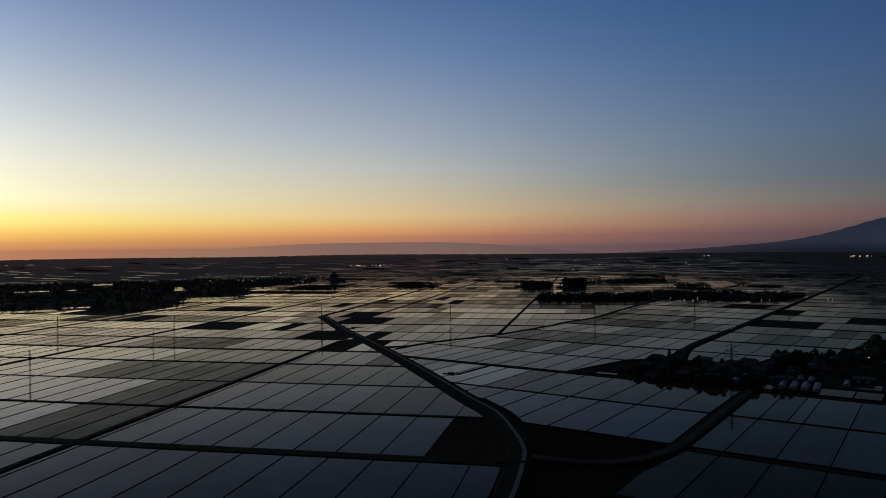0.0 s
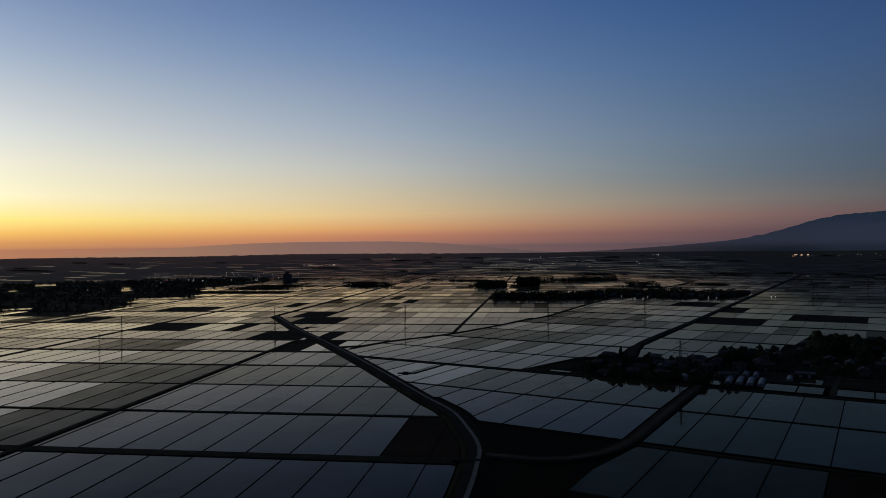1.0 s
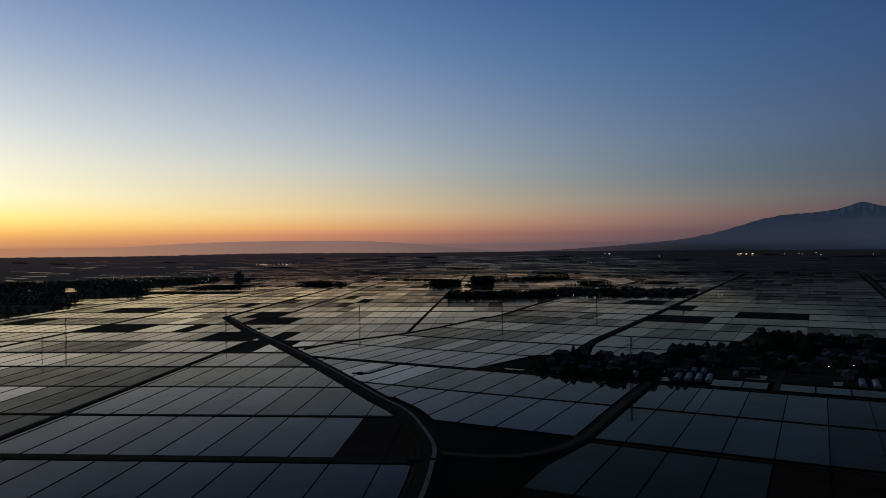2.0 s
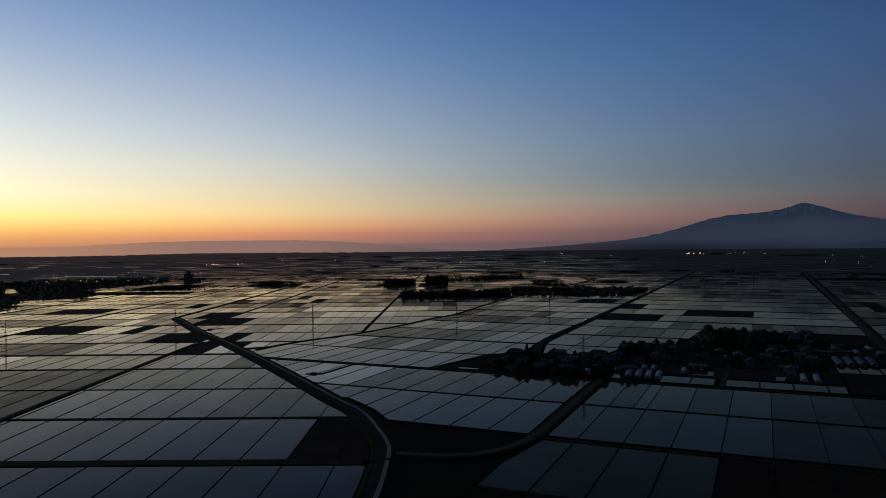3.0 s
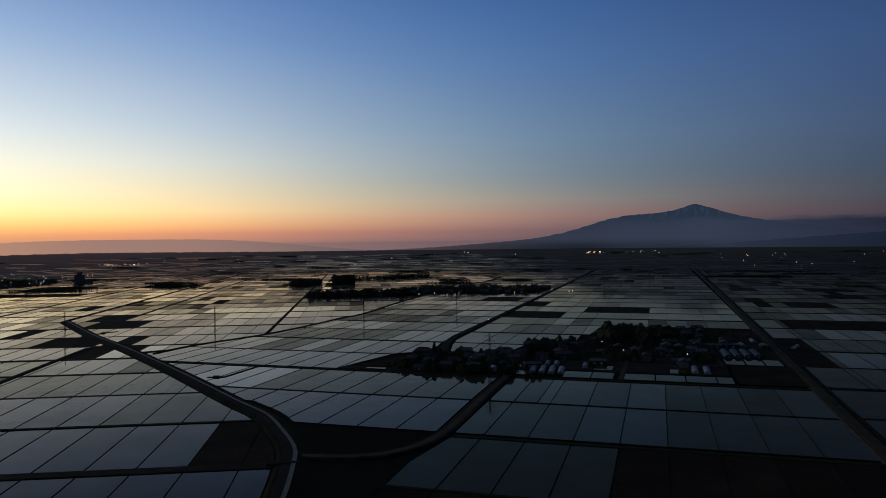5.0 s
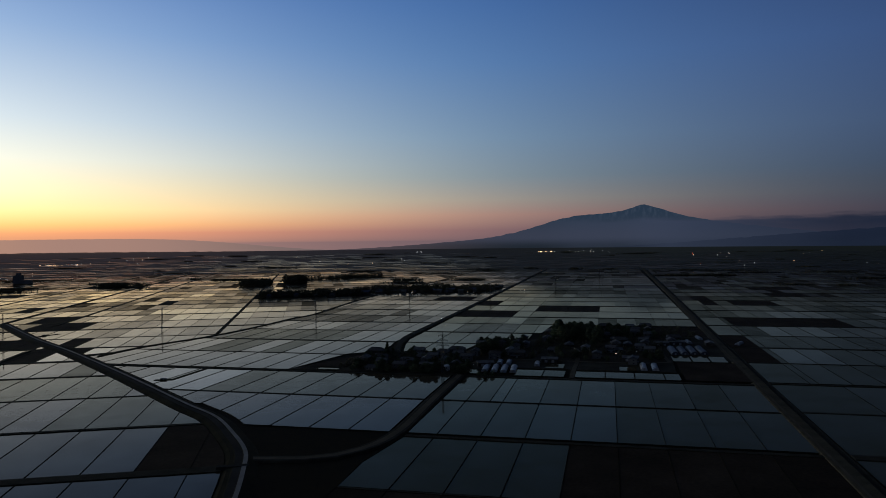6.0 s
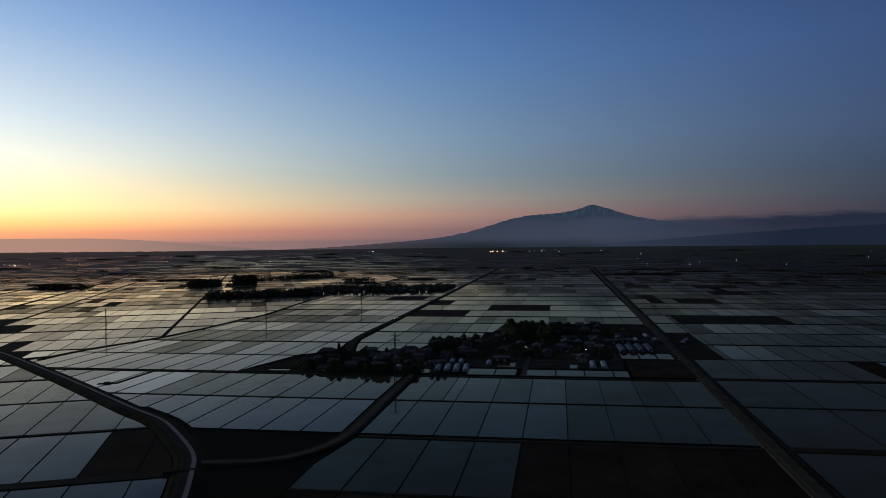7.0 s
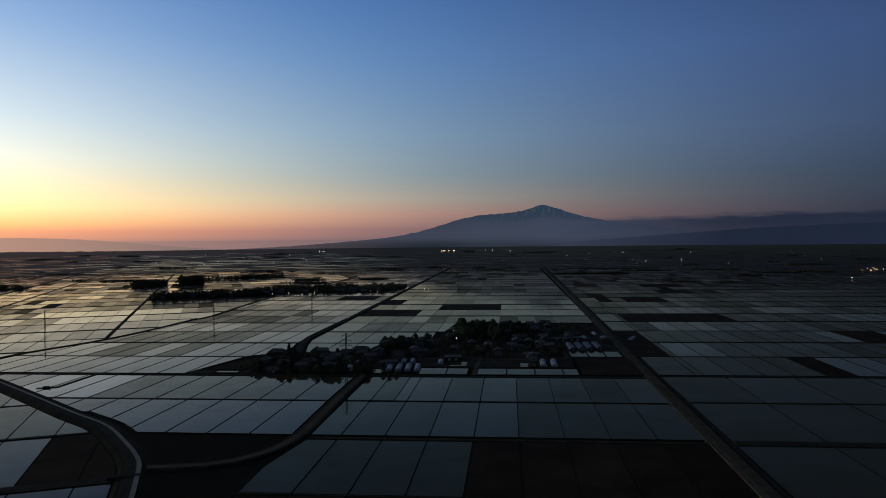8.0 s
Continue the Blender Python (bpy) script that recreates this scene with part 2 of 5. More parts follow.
# centre lines, on their grid
MAIN = smooth_line([(-476, 1240), (-452, 1197), (-363, 1037), (-286, 914), (-226, 812), (-179, 730), (-138, 656), (-97, 581), (-70, 534), (-52, 481), (-42, 442), (-40, 410), (-40, 357), (-44, 300), (-50, 200)], 7)
BEND_1 = smooth_line([(-236, 862), (-205, 925), (-144, 998), (-120, 1034), (-75, 1118), (-27, 1224), (1, 1268), (89, 1532), (156, 1699), (300, 2020)], 25)


def to_grid(p, g):
    s, c = math.sin(g), math.cos(g)
    return (p[0] * c - p[1] * s, p[0] * s + p[1] * c)


MAIN_2 = [to_grid(g1(*p), G2) for p in MAIN]
BEND_2 = [to_grid(g1(*p), G2) for p in BEND_1]

# zones: outlines between the roads, on their own grid, anticlockwise
west_edge = offset_line(MAIN, 11.5)      # MAIN runs south, so its right is west
east_edge = offset_line(MAIN, -8)
ZONE_A = [(-3600, 190)] + [p for p in reversed(west_edge)] + [(-490, 1250), (-490, 3400), (-3600, 3400)]
ZONE_C = [(-480, 1262)] + [p for p in east_edge if p[1] > 872] + offset_line([p for p in BEND_1 if p[1] > 885], -4) + [(855, 3331), (855, 3400), (-480, 3400)]
m2 = [p if p[1] > 505 else q for p, q in zip(offset_line(MAIN_2, -8), offset_line(MAIN_2, -12.5))]
ZONE_B = [(-142, 450), (-143.5, 560), (-143, 655), (-310, 655), (-285, 760), (-250, 790), (-259.5, 860), (-259.5, 3400), (-520, 3400)] + list(reversed(offset_line([p for p in BEND_2 if p[1] > 735], 4))) + [p for p in m2 if 452 < p[1] < 700] + [(-236, 447)]
ZONE_E = [(-135, 200), (117, 200), (117, 448), (-129, 448), (-131, 434), (-138, 388)]
ZONE_E2 = [(-130, 448), (117, 448), (119, 655), (-129.5, 655)]
ZONE_N = [(-229, 790), (-212, 788), (-162, 804), (-152, 874), (-145, 900), (-94, 909), (-82, 1050), (119, 1050), (121.5, 1250), (126, 1900), (132, 3400), (-248, 3400), (-248.5, 1137), (-250.5, 945), (-248.5, 889), (-240.5, 840)]
ZONE_F = [(132.5, -200), (3600, -200), (3600, 3400), (152, 3400), (143, 1920), (140, 1550), (137.5, 1250), (134.5, 900), (132, 655)]


def rows_of(first, marks, last, step):
    """Row limits: the known ones, and even steps beyond them."""
    out = list(marks)
    while out[0] > first:
        out.insert(0, out[0] - step)
    while out[-1] < last:
        out.append(out[-1] + step)
    return out


ROWS_1 = rows_of(190, [310, 414, 521, 628, 733, 831, 934, 1030], 3400, 104)
ROWS_F = rows_of(-200, [447, 556, 662, 769, 874, 980, 1088, 1200, 1313], 3400, 106)
ROWS_2 = rows_of(-200, [345, 448, 551, 654, 757, 860, 965, 1069, 1167, 1267], 3400, 103)
BROAD = {414: 5.4, 447: 5.0, 448: 5.0, 654: 5.0, 662: 4.0, 831: 3.8}     # the wider lanes between rows
# fields that lie dry, by a spot inside each
DRY_1 = [(-593, 1096), (-615, 1090), (-560, 1110), (-484, 1067), (-465, 1090), (-718, 1388), (-674, 1392), (-772, 1384), (-745, 1388), (-825, 1187), (-795, 1201), (-401, 990), (-372, 985), (-345, 985), (-317, 971), (-300, 900), (-330, 880), (-270, 920), (-295, 950), (-380, 1210), (-398, 1189), (-349, 1194), (-519, 1489), (-486, 1491), (-347, 1758), (-382, 1756), (-305, 1598), (-425, 1290), (-81, 473), (-63, 455)]
DRY_2 = [(152, 800), (152, 900), (152, 960), (-103, 1307), (-76, 1310), (-48, 1317), (-20, 1324), (-235, 1215), (-205, 1225), (-178, 1225), (-158, 1215), (-223, 1419), (165, 1535), (185, 1535), (225, 1498), (255, 1500), (-355, 1500), (-330, 1500), (-305, 1500), (312, 1140), (291, 1140), (265, 1140), (325, 1140), (238, 1140), (212, 1140), (373, 1742), (238, 1464), (281, 1437), (408, 1740), (411, 948), (437, 925), (463, 930), (292, 713), (192, 1140), (-10, 395), (-10, 300), (-120, 300), (-95, 300), (-67, 300), (-39, 300), (17, 300), (46, 300), (75, 300), (104, 300), (192, 1440), (190, 1535), (340, 1860), (365, 1860), (395, 1860), (420, 1860), (340, 1650), (375, 1650), (395, 1650), (25, 392), (50, 394), (73, 396), (99, 407)]


def inside(q, poly):
    hit = False
    for i in range(len(poly)):
        (x0, y0), (x1, y1) = poly[i - 1], poly[i]
        if (y0 > q[1]) != (y1 > q[1]) and q[0] < x0 + (q[1] - y0) / (y1 - y0) * (x1 - x0):
            hit = not hit
    return hit


# woods and hamlets, kept free of paddies
WOOD_WEST = [g1(*p) for p in [(-1116, 1192), (-1094, 1316), (-960, 1262), (-886, 1262), (-891, 1330), (-911, 1507), (-993, 1643), (-865, 1712), (-1059, 2128), (-980, 2482), (-1172, 2969), (-3000, 2969), (-3000, 1500), (-1500, 1190)]]
CLEARINGS = [[g1(*p) for p in q] for q in (
    [(-1690, 1862), (-1622, 1925), (-1660, 1975), (-1735, 1905)], [(-1588, 1945), (-1580, 2005), (-1605, 2040), (-1615, 1980)],
    [(-1219, 1951), (-1216, 2006), (-1337, 2186), (-1362, 2186)], [(-1693, 2530), (-1704, 2622), (-1735, 2670), (-1755, 2623)],
    [(-1156, 1235), (-1084, 1304), (-1115, 1342), (-1199, 1281)], [(-1113, 1356), (-1069, 1388), (-1090, 1416), (-1135, 1383)],
    [(-1721, 2250), (-1670, 2287), (-1754, 2403), (-1807, 2363)], [(-982, 1625), (-879, 1689), (-910, 1749), (-1016, 1681)])]
WOOD_MID = [g1(*p) for p in [(-118, 1668), (-30, 1690), (64, 1672), (110, 1700), (140, 1770), (-118, 1745)]]
WOOD_EAST = [g2(*p) for p in [(-590, 1632), (-520, 1672), (-405, 1682), (-318, 1712), (-276, 1760), (-280, 1930), (-420, 1890), (-600, 1860), (-640, 1700)]]
WOOD_FAR = [g1(*p) for p in [(-212, 2175), (-165, 2135), (-122, 2150), (-118, 2260), (-205, 2310)]]
WOOD_TALL = [g1(*p) for p in [(-80, 2225), (-28, 2225), (-26, 2270), (-80, 2270)]]
WOOD_LINE = [g1(*p) for p in [(-40, 2420), (120, 2480), (250, 2600), (240, 2640), (90, 2530), (-45, 2460)]]
WOOD_LEFT = [g1(*p) for p in [(-633, 2198), (-487, 2200), (-470, 2270), (-620, 2290)]]
HAMLET = [g2(*p) for p in [(-310, 659), (-128, 658), (-118, 700), (60, 700), (62, 760), (120, 770), (120, 1050), (-80, 1045), (-90, 905), (-148, 872), (-158, 800), (-212, 784), (-255, 788), (-262, 765)]]


def far_grove_outlines(count):
    """Long low groves and hedged farmsteads scattered over the far plain, along the grids."""
    rng = random.Random(31)
    out = []
    while len(out) < count:
        a, r = radians(rng.uniform(-46, 60)), 2050 + 2500 * rng.random() ** 1.2
        x, y = r * math.sin(a), r * math.cos(a)
        u, v = x * math.cos(G2) - y * math.sin(G2), x * math.sin(G2) + y * math.cos(G2)
        if (-330 < u < 150 and v < 2750) or (a > radians(-14) and r < 2450 and rng.random() < 0.5):
            continue
        g = G1 if a < radians(6) else G2
        w, d = rng.uniform(25, 110) * (1 + 1.3 * rng.random() ** 3), rng.uniform(8, 24)
        ex, ey = (math.cos(g), -math.sin(g)), (math.sin(g), math.cos(g))
        out.append([(x + ex[0] * p * w + ey[0] * q * d, y + ex[1] * p * w + ey[1] * q * d) for p, q in ((-1, -0.6), (0.1, -1), (1, -0.5), (0.8, 0.9), (-0.9, 1))])
    return out


GROVES = far_grove_outlines(120)
FALLOW = [g2(*p) for p in [(-640, 1910), (-250, 1800), (-140, 1800), (-140, 2500), (-235, 2900), (-770, 2750)]]      # drained land behind the eastern hamlet
WOODS = [WOOD_WEST, WOOD_MID, WOOD_EAST, WOOD_FAR, WOOD_TALL, WOOD_LINE, WOOD_LEFT, HAMLET] + GROVES
DULL_1 = [(u, v) for v in (468, 575) for u in (-397, -370, -343)] + [(u, 680) for u in range(-485, -335, 13)] + [(-508, 724), (-585, 884), (-236, 761), (-208, 782)]
CLEAR_1 = [(u, v) for v in (468, 575) for u in range(-900, -414, 13)] + [(u, v) for v in (680, 780) for u in range(-1000, -500, 13)] + [(u, 880) for u in range(-290, -195, 13)]
CLEAR_2 = [(u, 600) for u in range(-425, -350, 13)]
HAZE_1 = [(u, 680) for u in range(-312, -130, 14)] + [(u, 575) for u in (-168, -140, -112)] + [(u, 780) for u in range(-470, -335, 14)]
DULL_2 = [(-172, 1015), (-195, 1015), (-150, 1015), (-373, 979), (-364, 1019), (-339, 1025), (-368, 914), (-346, 946), (-453, 1327), (-430, 1317), (-418, 1335), (-404, 1364), (-320, 994), (-422, 835), (-458, 842), (-384, 840)] + [(u, v) for u in (17, 45, 75, 100) for v in (500, 600)]
HAZE_2 = [(u, v) for u in range(-246, -90, 13) for v in (810, 910, 1015, 1118)] + [(u, 600) for u in range(-335, -145, 14)] + [(u, v) for u in (-120, -95, -67, -39, -10) for v in (500, 600)]
FIELDS = []         # (world outline, state)
LANES = []


def lay_fields(zone, grid, rows, lines, dry, thick, grown=0.12, fade=1750):
    """Cut a zone into rows and each row into paddies; lanes lie between the rows."""
    us = [p[0] for p in zone]
    for k in range(len(rows) - 1):
        v0, v1 = rows[k], rows[k + 1]
        wide_lane, bank = (3.4, 2.0) if v0 > 1000 else (2.4, 1.3)
        h0 = BROAD.get(v0, wide_lane if (k + thick) % 2 else bank)
        h1 = BROAD.get(v1, bank if (k + thick) % 2 else wide_lane)
        strip = clip_box(zone, min(us) - 1, max(us) + 1, v1 - h1, v1 + h1)
        if strip and math.hypot(*on_grid(sum(p[0] for p in strip) / len(strip), v1, grid)) < 4000:
            LANES.append(([on_grid(*p, grid) for p in strip], h1 > 2))
        row = clip_box(zone, min(us) - 1, max(us) + 1, v0 + h0, v1 - h1)
        if not row:
            continue
        lo, hi = min(p[0] for p in row), max(p[0] for p in row)
        i, left, planted, silty, shining, bare = 0, 0, False, False, False, 1.0
        while i < len(lines) - 1:
            if left <= 0:
                left, lot, bare = RNG.randint(1, 6), RNG.random(), RNG.random()
                planted, silty, shining = lot < grown + (0.0 if v0 < 1000 else 0.24 if grid == G1 else 0.3 if lines[i] < 20 else 0.12), 0.74 < lot < 0.84, lot > 0.84
            left -= 1
            wide = 2 if RNG.random() < 0.04 and i < len(lines) - 2 and v0 > 1100 else 1
            u0, u1 = lines[i], lines[i + wide]
            i += wide
            if u1 < lo or u0 > hi:
                continue
            mid = on_grid((u0 + u1) / 2, (v0 + v1) / 2, grid)
            if math.hypot(*mid) > 3150 or mid[1] < 120 or abs(math.atan2(mid[0], mid[1])) > 1.25:
                continue
            cell = clip_box(row, u0, u1, v0, v1)
            if not cell or abs(area(cell)) < 60:
                continue
            if any(inside(mid, w) for w in WOODS):
                continue
            isdry = any(inside(q, cell) for q in dry)
            dull = any(inside(q, cell) for q in (DULL_1 if grid == G1 else DULL_2))
            far = math.hypot(*mid)
            mud = False
            soil = isdry and grid == G2 and far > 1000
            if not isdry and far > 1400 and bare < (0.65 if inside(mid, FALLOW) else 0.14 if far < fade else min(0.8, 0.1 + 0.6 * (far - fade) / 1100)):
                mud = True
            dull = dull or (planted and (far > 900 or grown > 0.3))
            if area(cell) < 0:
                cell.reverse()
            FIELDS.append(([on_grid(*p, grid) for p in cell], "soil" if soil else "dry" if isdry else "mud" if mud else "dull" if dull else "silty" if silty or (grid == G2 and any(inside(q, cell) for q in HAZE_2)) or (grid == G1 and any(inside(q, cell) for q in HAZE_1)) else "clear" if (shining and far > 1000 and grid == G1) or any(inside(q, cell) for q in (CLEAR_1 if grid == G1 else CLEAR_2)) else "wet"))


def even_lines(marks, lo, hi, step):
    """Paddy sides: each stretch between two roads cut evenly."""
    ends = [lo] + [m for m in marks if lo < m < hi] + [hi]
    out = []
    for a, b in zip(ends, ends[1:]):
        n = max(1, round((b - a) / step))
        out += [a + (b - a) * i / n for i in range(n)]
    return out + [hi]


lay_fields(ZONE_A, G1, ROWS_1, even_lines([-1090, -860, -637, -485, -330, -321.5, -99], -3600, 20, 27.8), DRY_1, 1, 0.04)
lay_fields(ZONE_C, G1, ROWS_1, even_lines([-390, -131], -480, 870, 27.0), DRY_1, 1)
ZONE_B2 = clip_half(ZONE_B, (0, 654), (0, 1))
ZONE_B1 = clip_half(ZONE_B, (0, 654), (0, -1))
lay_fields(ZONE_B1, G2, [448, 551, 654], [-625 + 28.4 * i for i in range(19)], DRY_2, 1)
lay_fields(ZONE_B2, G2, ROWS_2[ROWS_2.index(654):], [-633 + 27 * i for i in range(15)], DRY_2, 1)
lay_fields(ZONE_E, G2, [242, 345, 448], [-138.6, -110, -81.6, -53.2, -24.8, 3.5, 31.9, 60.3, 88.7, 117], DRY_2, 1, 1.0)
E_LINES = [-138.6, -110, -81.6, -53.2, -24.8, 3.5, 31.9, 60.3, 88.7, 121]
lay_fields(clip_half(ZONE_E2, (0, 551), (0, -1)), G2, [448, 551], E_LINES, DRY_2, 1, 0.3)
lay_fields(clip_half(ZONE_E2, (0, 551), (0, 1)), G2, [551, 654], E_LINES[:2] + [-91.5] + E_LINES[2:], DRY_2, 0, 0.3)
lay_fields(ZONE_N, G2, ROWS_2[ROWS_2.index(757):], [-248] + [-209.5 + 27.5 * i for i in range(13)], DRY_2, 1, 0.12, 1900)
ZONE_F1 = clip_half(ZONE_F, (0, 662), (0, -1))
ZONE_F2 = clip_half(ZONE_F, (0, 662), (0, 1))
lay_fields(ZONE_F1, G2, ROWS_F[:ROWS_F.index(662) + 1], even_lines([], 130, 3600, 58.0), DRY_2, 0, 1.0, 1700)
lay_fields(ZONE_F2, G2, ROWS_F[ROWS_F.index(662):], [130, 165] + [278 + 26.5 * i for i in range(-4, 126)], DRY_2, 1, 0.8, 1500)

# ---- ground ----
verts, faces = [], []
radii = [0, 60, 150, 300, 600, 1000, 1500, 2000, 2500, 2900] + [3000 + 47 * i for i in range(41)]
SECT = 240
for r in radii[1:]:
    for j in range(SECT):
        a = 2 * math.pi * j / SECT
        x, y = r * math.sin(a), r * math.cos(a)
        verts.append((x, y, ground_z(x, y) - 0.4))
verts.append((0, 0, -0.4))
for i in range(len(radii) - 2):
    for j in range(SECT):
        k = (j + 1) % SECT
        faces.append((i * SECT + j, i * SECT + k, (i + 1) * SECT + k, (i + 1) * SECT + j))
for j in range(SECT):
    faces.append((len(verts) - 1, (j + 1) % SECT, j))
ground = from_lists("ground", verts, [f[::-1] for f in faces], M_GROUND)
for p in ground.data.polygons:
    p.use_smooth = True
tagged(ground, "dark grassy plain at dusk reaching the foothills", "ground", kind="structure")


def prism(bm, outline, z0, z1, shrink=0.0):
    """A low bank: outline at z0, drawn in by shrink at z1."""
    top = inset(outline, shrink) if shrink else outline
    lo = [bm.verts.new((x, y, z0)) for x, y in outline]
    hi = [bm.verts.new((x, y, z1)) for x, y in top]
    bm.faces.new(hi)
    for i in range(len(lo)):
        bm.faces.new((lo[i - 1], lo[i], hi[i], hi[i - 1]))


# paddies: the nearest as things of their own, the rest as one sheet of many
FIELDS.sort(key=lambda f: math.dist((sum(p[0] for p in f[0]) / len(f[0]), sum(p[1] for p in f[0]) / len(f[0])), (60, 380)))


def field_mesh(outline, dry, out_w, out_b, wide=0.38):
    ring = inset(outline, wide * 0.5)
    water = inset(outline, wide)
    for lst, loops in ((out_b, ((outline, -0.4), (outline, 0.22), (ring, 0.3), (water, -0.1))),):
        base = len(lst[0])
        n = len(outline)
        for pts, z in loops:
            lst[0].extend((x, y, z) for x, y in pts)
        for k in range(len(loops) - 1):
            for i in range(n):
                j = (i + 1) % n
                lst[1].append((base + k * n + i, base + k * n + j, base + (k + 1) * n + j, base + (k + 1) * n + i))
    base = len(out_w[0])
    out_w[0].extend((x, y, 0.12 if dry else 0.0) for x, y in water)
    out_w[1].append(tuple(range(base, base + len(water))))


FAR_W, FAR_B, FAR_D, FAR_G, FAR_M, FAR_S, FAR_C, FAR_WE, FAR_GE = (([], []) for _ in range(9))
count = 0
for outline, state in FIELDS:
    dry = state == "dry"
    far = math.hypot(sum(p[0] for p in outline) / len(outline), sum(p[1] for p in outline) / len(outline))
    east = to_grid(outline[0], G2)[0]
    if count < 300:
        count += 1
        w, b = ([], []), ([], [])
        field_mesh(outline, dry, w, b, 0.16 if dry or east > 129 else 0.24 if east > 15 else 0.38)
        ob = from_lists("crop_field" if dry else "rice_paddy", *w, {"dry": M_CROP, "mud": M_DULL, "soil": M_CROP, "dull": M_DULL, "silty": M_HAZY, "clear": M_CLEAR, "wet": M_WATER}[state] if east < -145 or dry or state == "soil" else {"silty": M_HAZY_EAST, "wet": M_WATER_EAST}.get(state, M_DULL_EAST))
        tagged(ob, {"dry": "unflooded field of dark low crop", "dull": "flooded rice paddy dulled by green seedlings", "silty": "flooded rice paddy with a silty film on its water", "clear": "flooded rice paddy of clear water mirroring the sky", "mud": "half-drained rice paddy of wet mud", "soil": "drained field of dark damp soil", "wet": "flooded rice paddy mirroring the dusk sky"}[state], "field" if dry else "rice paddy", "dry fields" if dry else "flooded paddies")
        from_lists("bund", *b, M_BUND, ob)["label"] = "low grassy earth bund"
    else:
        field_mesh(outline, dry, FAR_D if dry else (FAR_GE if east > -260 else FAR_G) if state == "dull" else FAR_M if state == "mud" else FAR_S if state == "soil" else FAR_C if state == "clear" else FAR_WE if east > -260 else FAR_W, FAR_B, 0.38 if far < 800 else 0.24 if far < 1100 else 0.13)
tagged(from_lists("far_paddies", *FAR_W, M_WATER_FAR), "distant flooded rice paddies mirroring the afterglow", "rice paddies", kind="stuff")
tagged(from_lists("far_weedy_paddies", *FAR_WE, M_WATER_FAR_EAST), "distant flooded paddies of greenish weedy water", "rice paddies", kind="stuff")
tagged(from_lists("far_weedy_planted_paddies", *FAR_GE, M_DULL_FAR_EAST), "distant weedy paddies dulled by green seedlings", "rice paddies", kind="stuff")
tagged(from_lists("far_clear_paddies", *FAR_C, M_CLEAR_FAR), "distant paddies of clear bright water", "rice paddies", kind="stuff")
tagged(from_lists("far_planted_paddies", *FAR_G, M_DULL_FAR), "distant flooded paddies dulled by green seedlings", "rice paddies", kind="stuff")
tagged(from_lists("far_soil_fields", *FAR_S, M_CROP), "distant drained fields of dark damp soil", "fields", kind="stuff")
tagged(from_lists("far_mud_fields", *FAR_M, M_MUD), "distant half-drained fields of wet mud", "fields", kind="stuff")
tagged(from_lists("far_crop_fields", *FAR_D, M_CROP), "distant unflooded dark fields", "fields", kind="stuff")
tagged(from_lists("far_bunds", *FAR_B, M_BUND), "low grassy bunds between distant paddies", "bunds", kind="stuff")

RL = random.Random(17)


def worn(outline, step, amount):
    """The outline with uneven, trodden and grown-over edges."""
    out = []
    for i in range(len(outline)):
        a, b = Vector(outline[i]), Vector(outline[(i + 1) % len(outline)])
        n = int((b - a).length / step)
        side = Vector((a.y - b.y, b.x - a.x)).normalized()
        out.append(tuple(a))
        for k in range(1, n):
            p = a.lerp(b, (k + RL.uniform(-0.3, 0.3)) / n) + side * RL.uniform(-amount, amount)
            out.append(tuple(p))
    return out


for strip, thick in LANES:
    bm = bmesh.new()
    if area(strip) < 0:
        strip.reverse()
    if min(math.hypot(*p) for p in strip) < 1300:
        strip = worn(strip, 7, 0.4)
    prism(bm, strip, -0.4, 0.5 if thick else 0.3, 0.4)
    tagged(part("farm_lane", bm, M_LANE), "narrow gravel farm lane with grass verges" if thick else "grassy ditch bank between paddies", "lane", "farm lanes", "structure")


# ---- roads ----
def ribbon(name, line, profile, mats, closed=False):
    """Sweep a cross profile of (offset to the right, height, material) along a line in world metres."""
    bm = bmesh.new()
    rows = []
    for i, p in enumerate(line):
        a, b = Vector(line[max(0, i - 1)]), Vector(line[min(len(line) - 1, i + 1)])
        t = (b - a).normalized()
        rows.append([bm.verts.new((p[0] + t.y * o, p[1] - t.x * o, z)) for o, z, _ in profile])
    for r, s in zip(rows, rows[1:]):
        for k in range(len(profile) - 1):
            f = bm.faces.new((r[k], r[k + 1], s[k + 1], s[k]))
            f.material_index = profile[k][2]
    bmesh.ops.recalc_face_normals(bm, faces=bm.faces)
    return part(name, bm, mats)


main_w = [g1(*p) for p in MAIN]
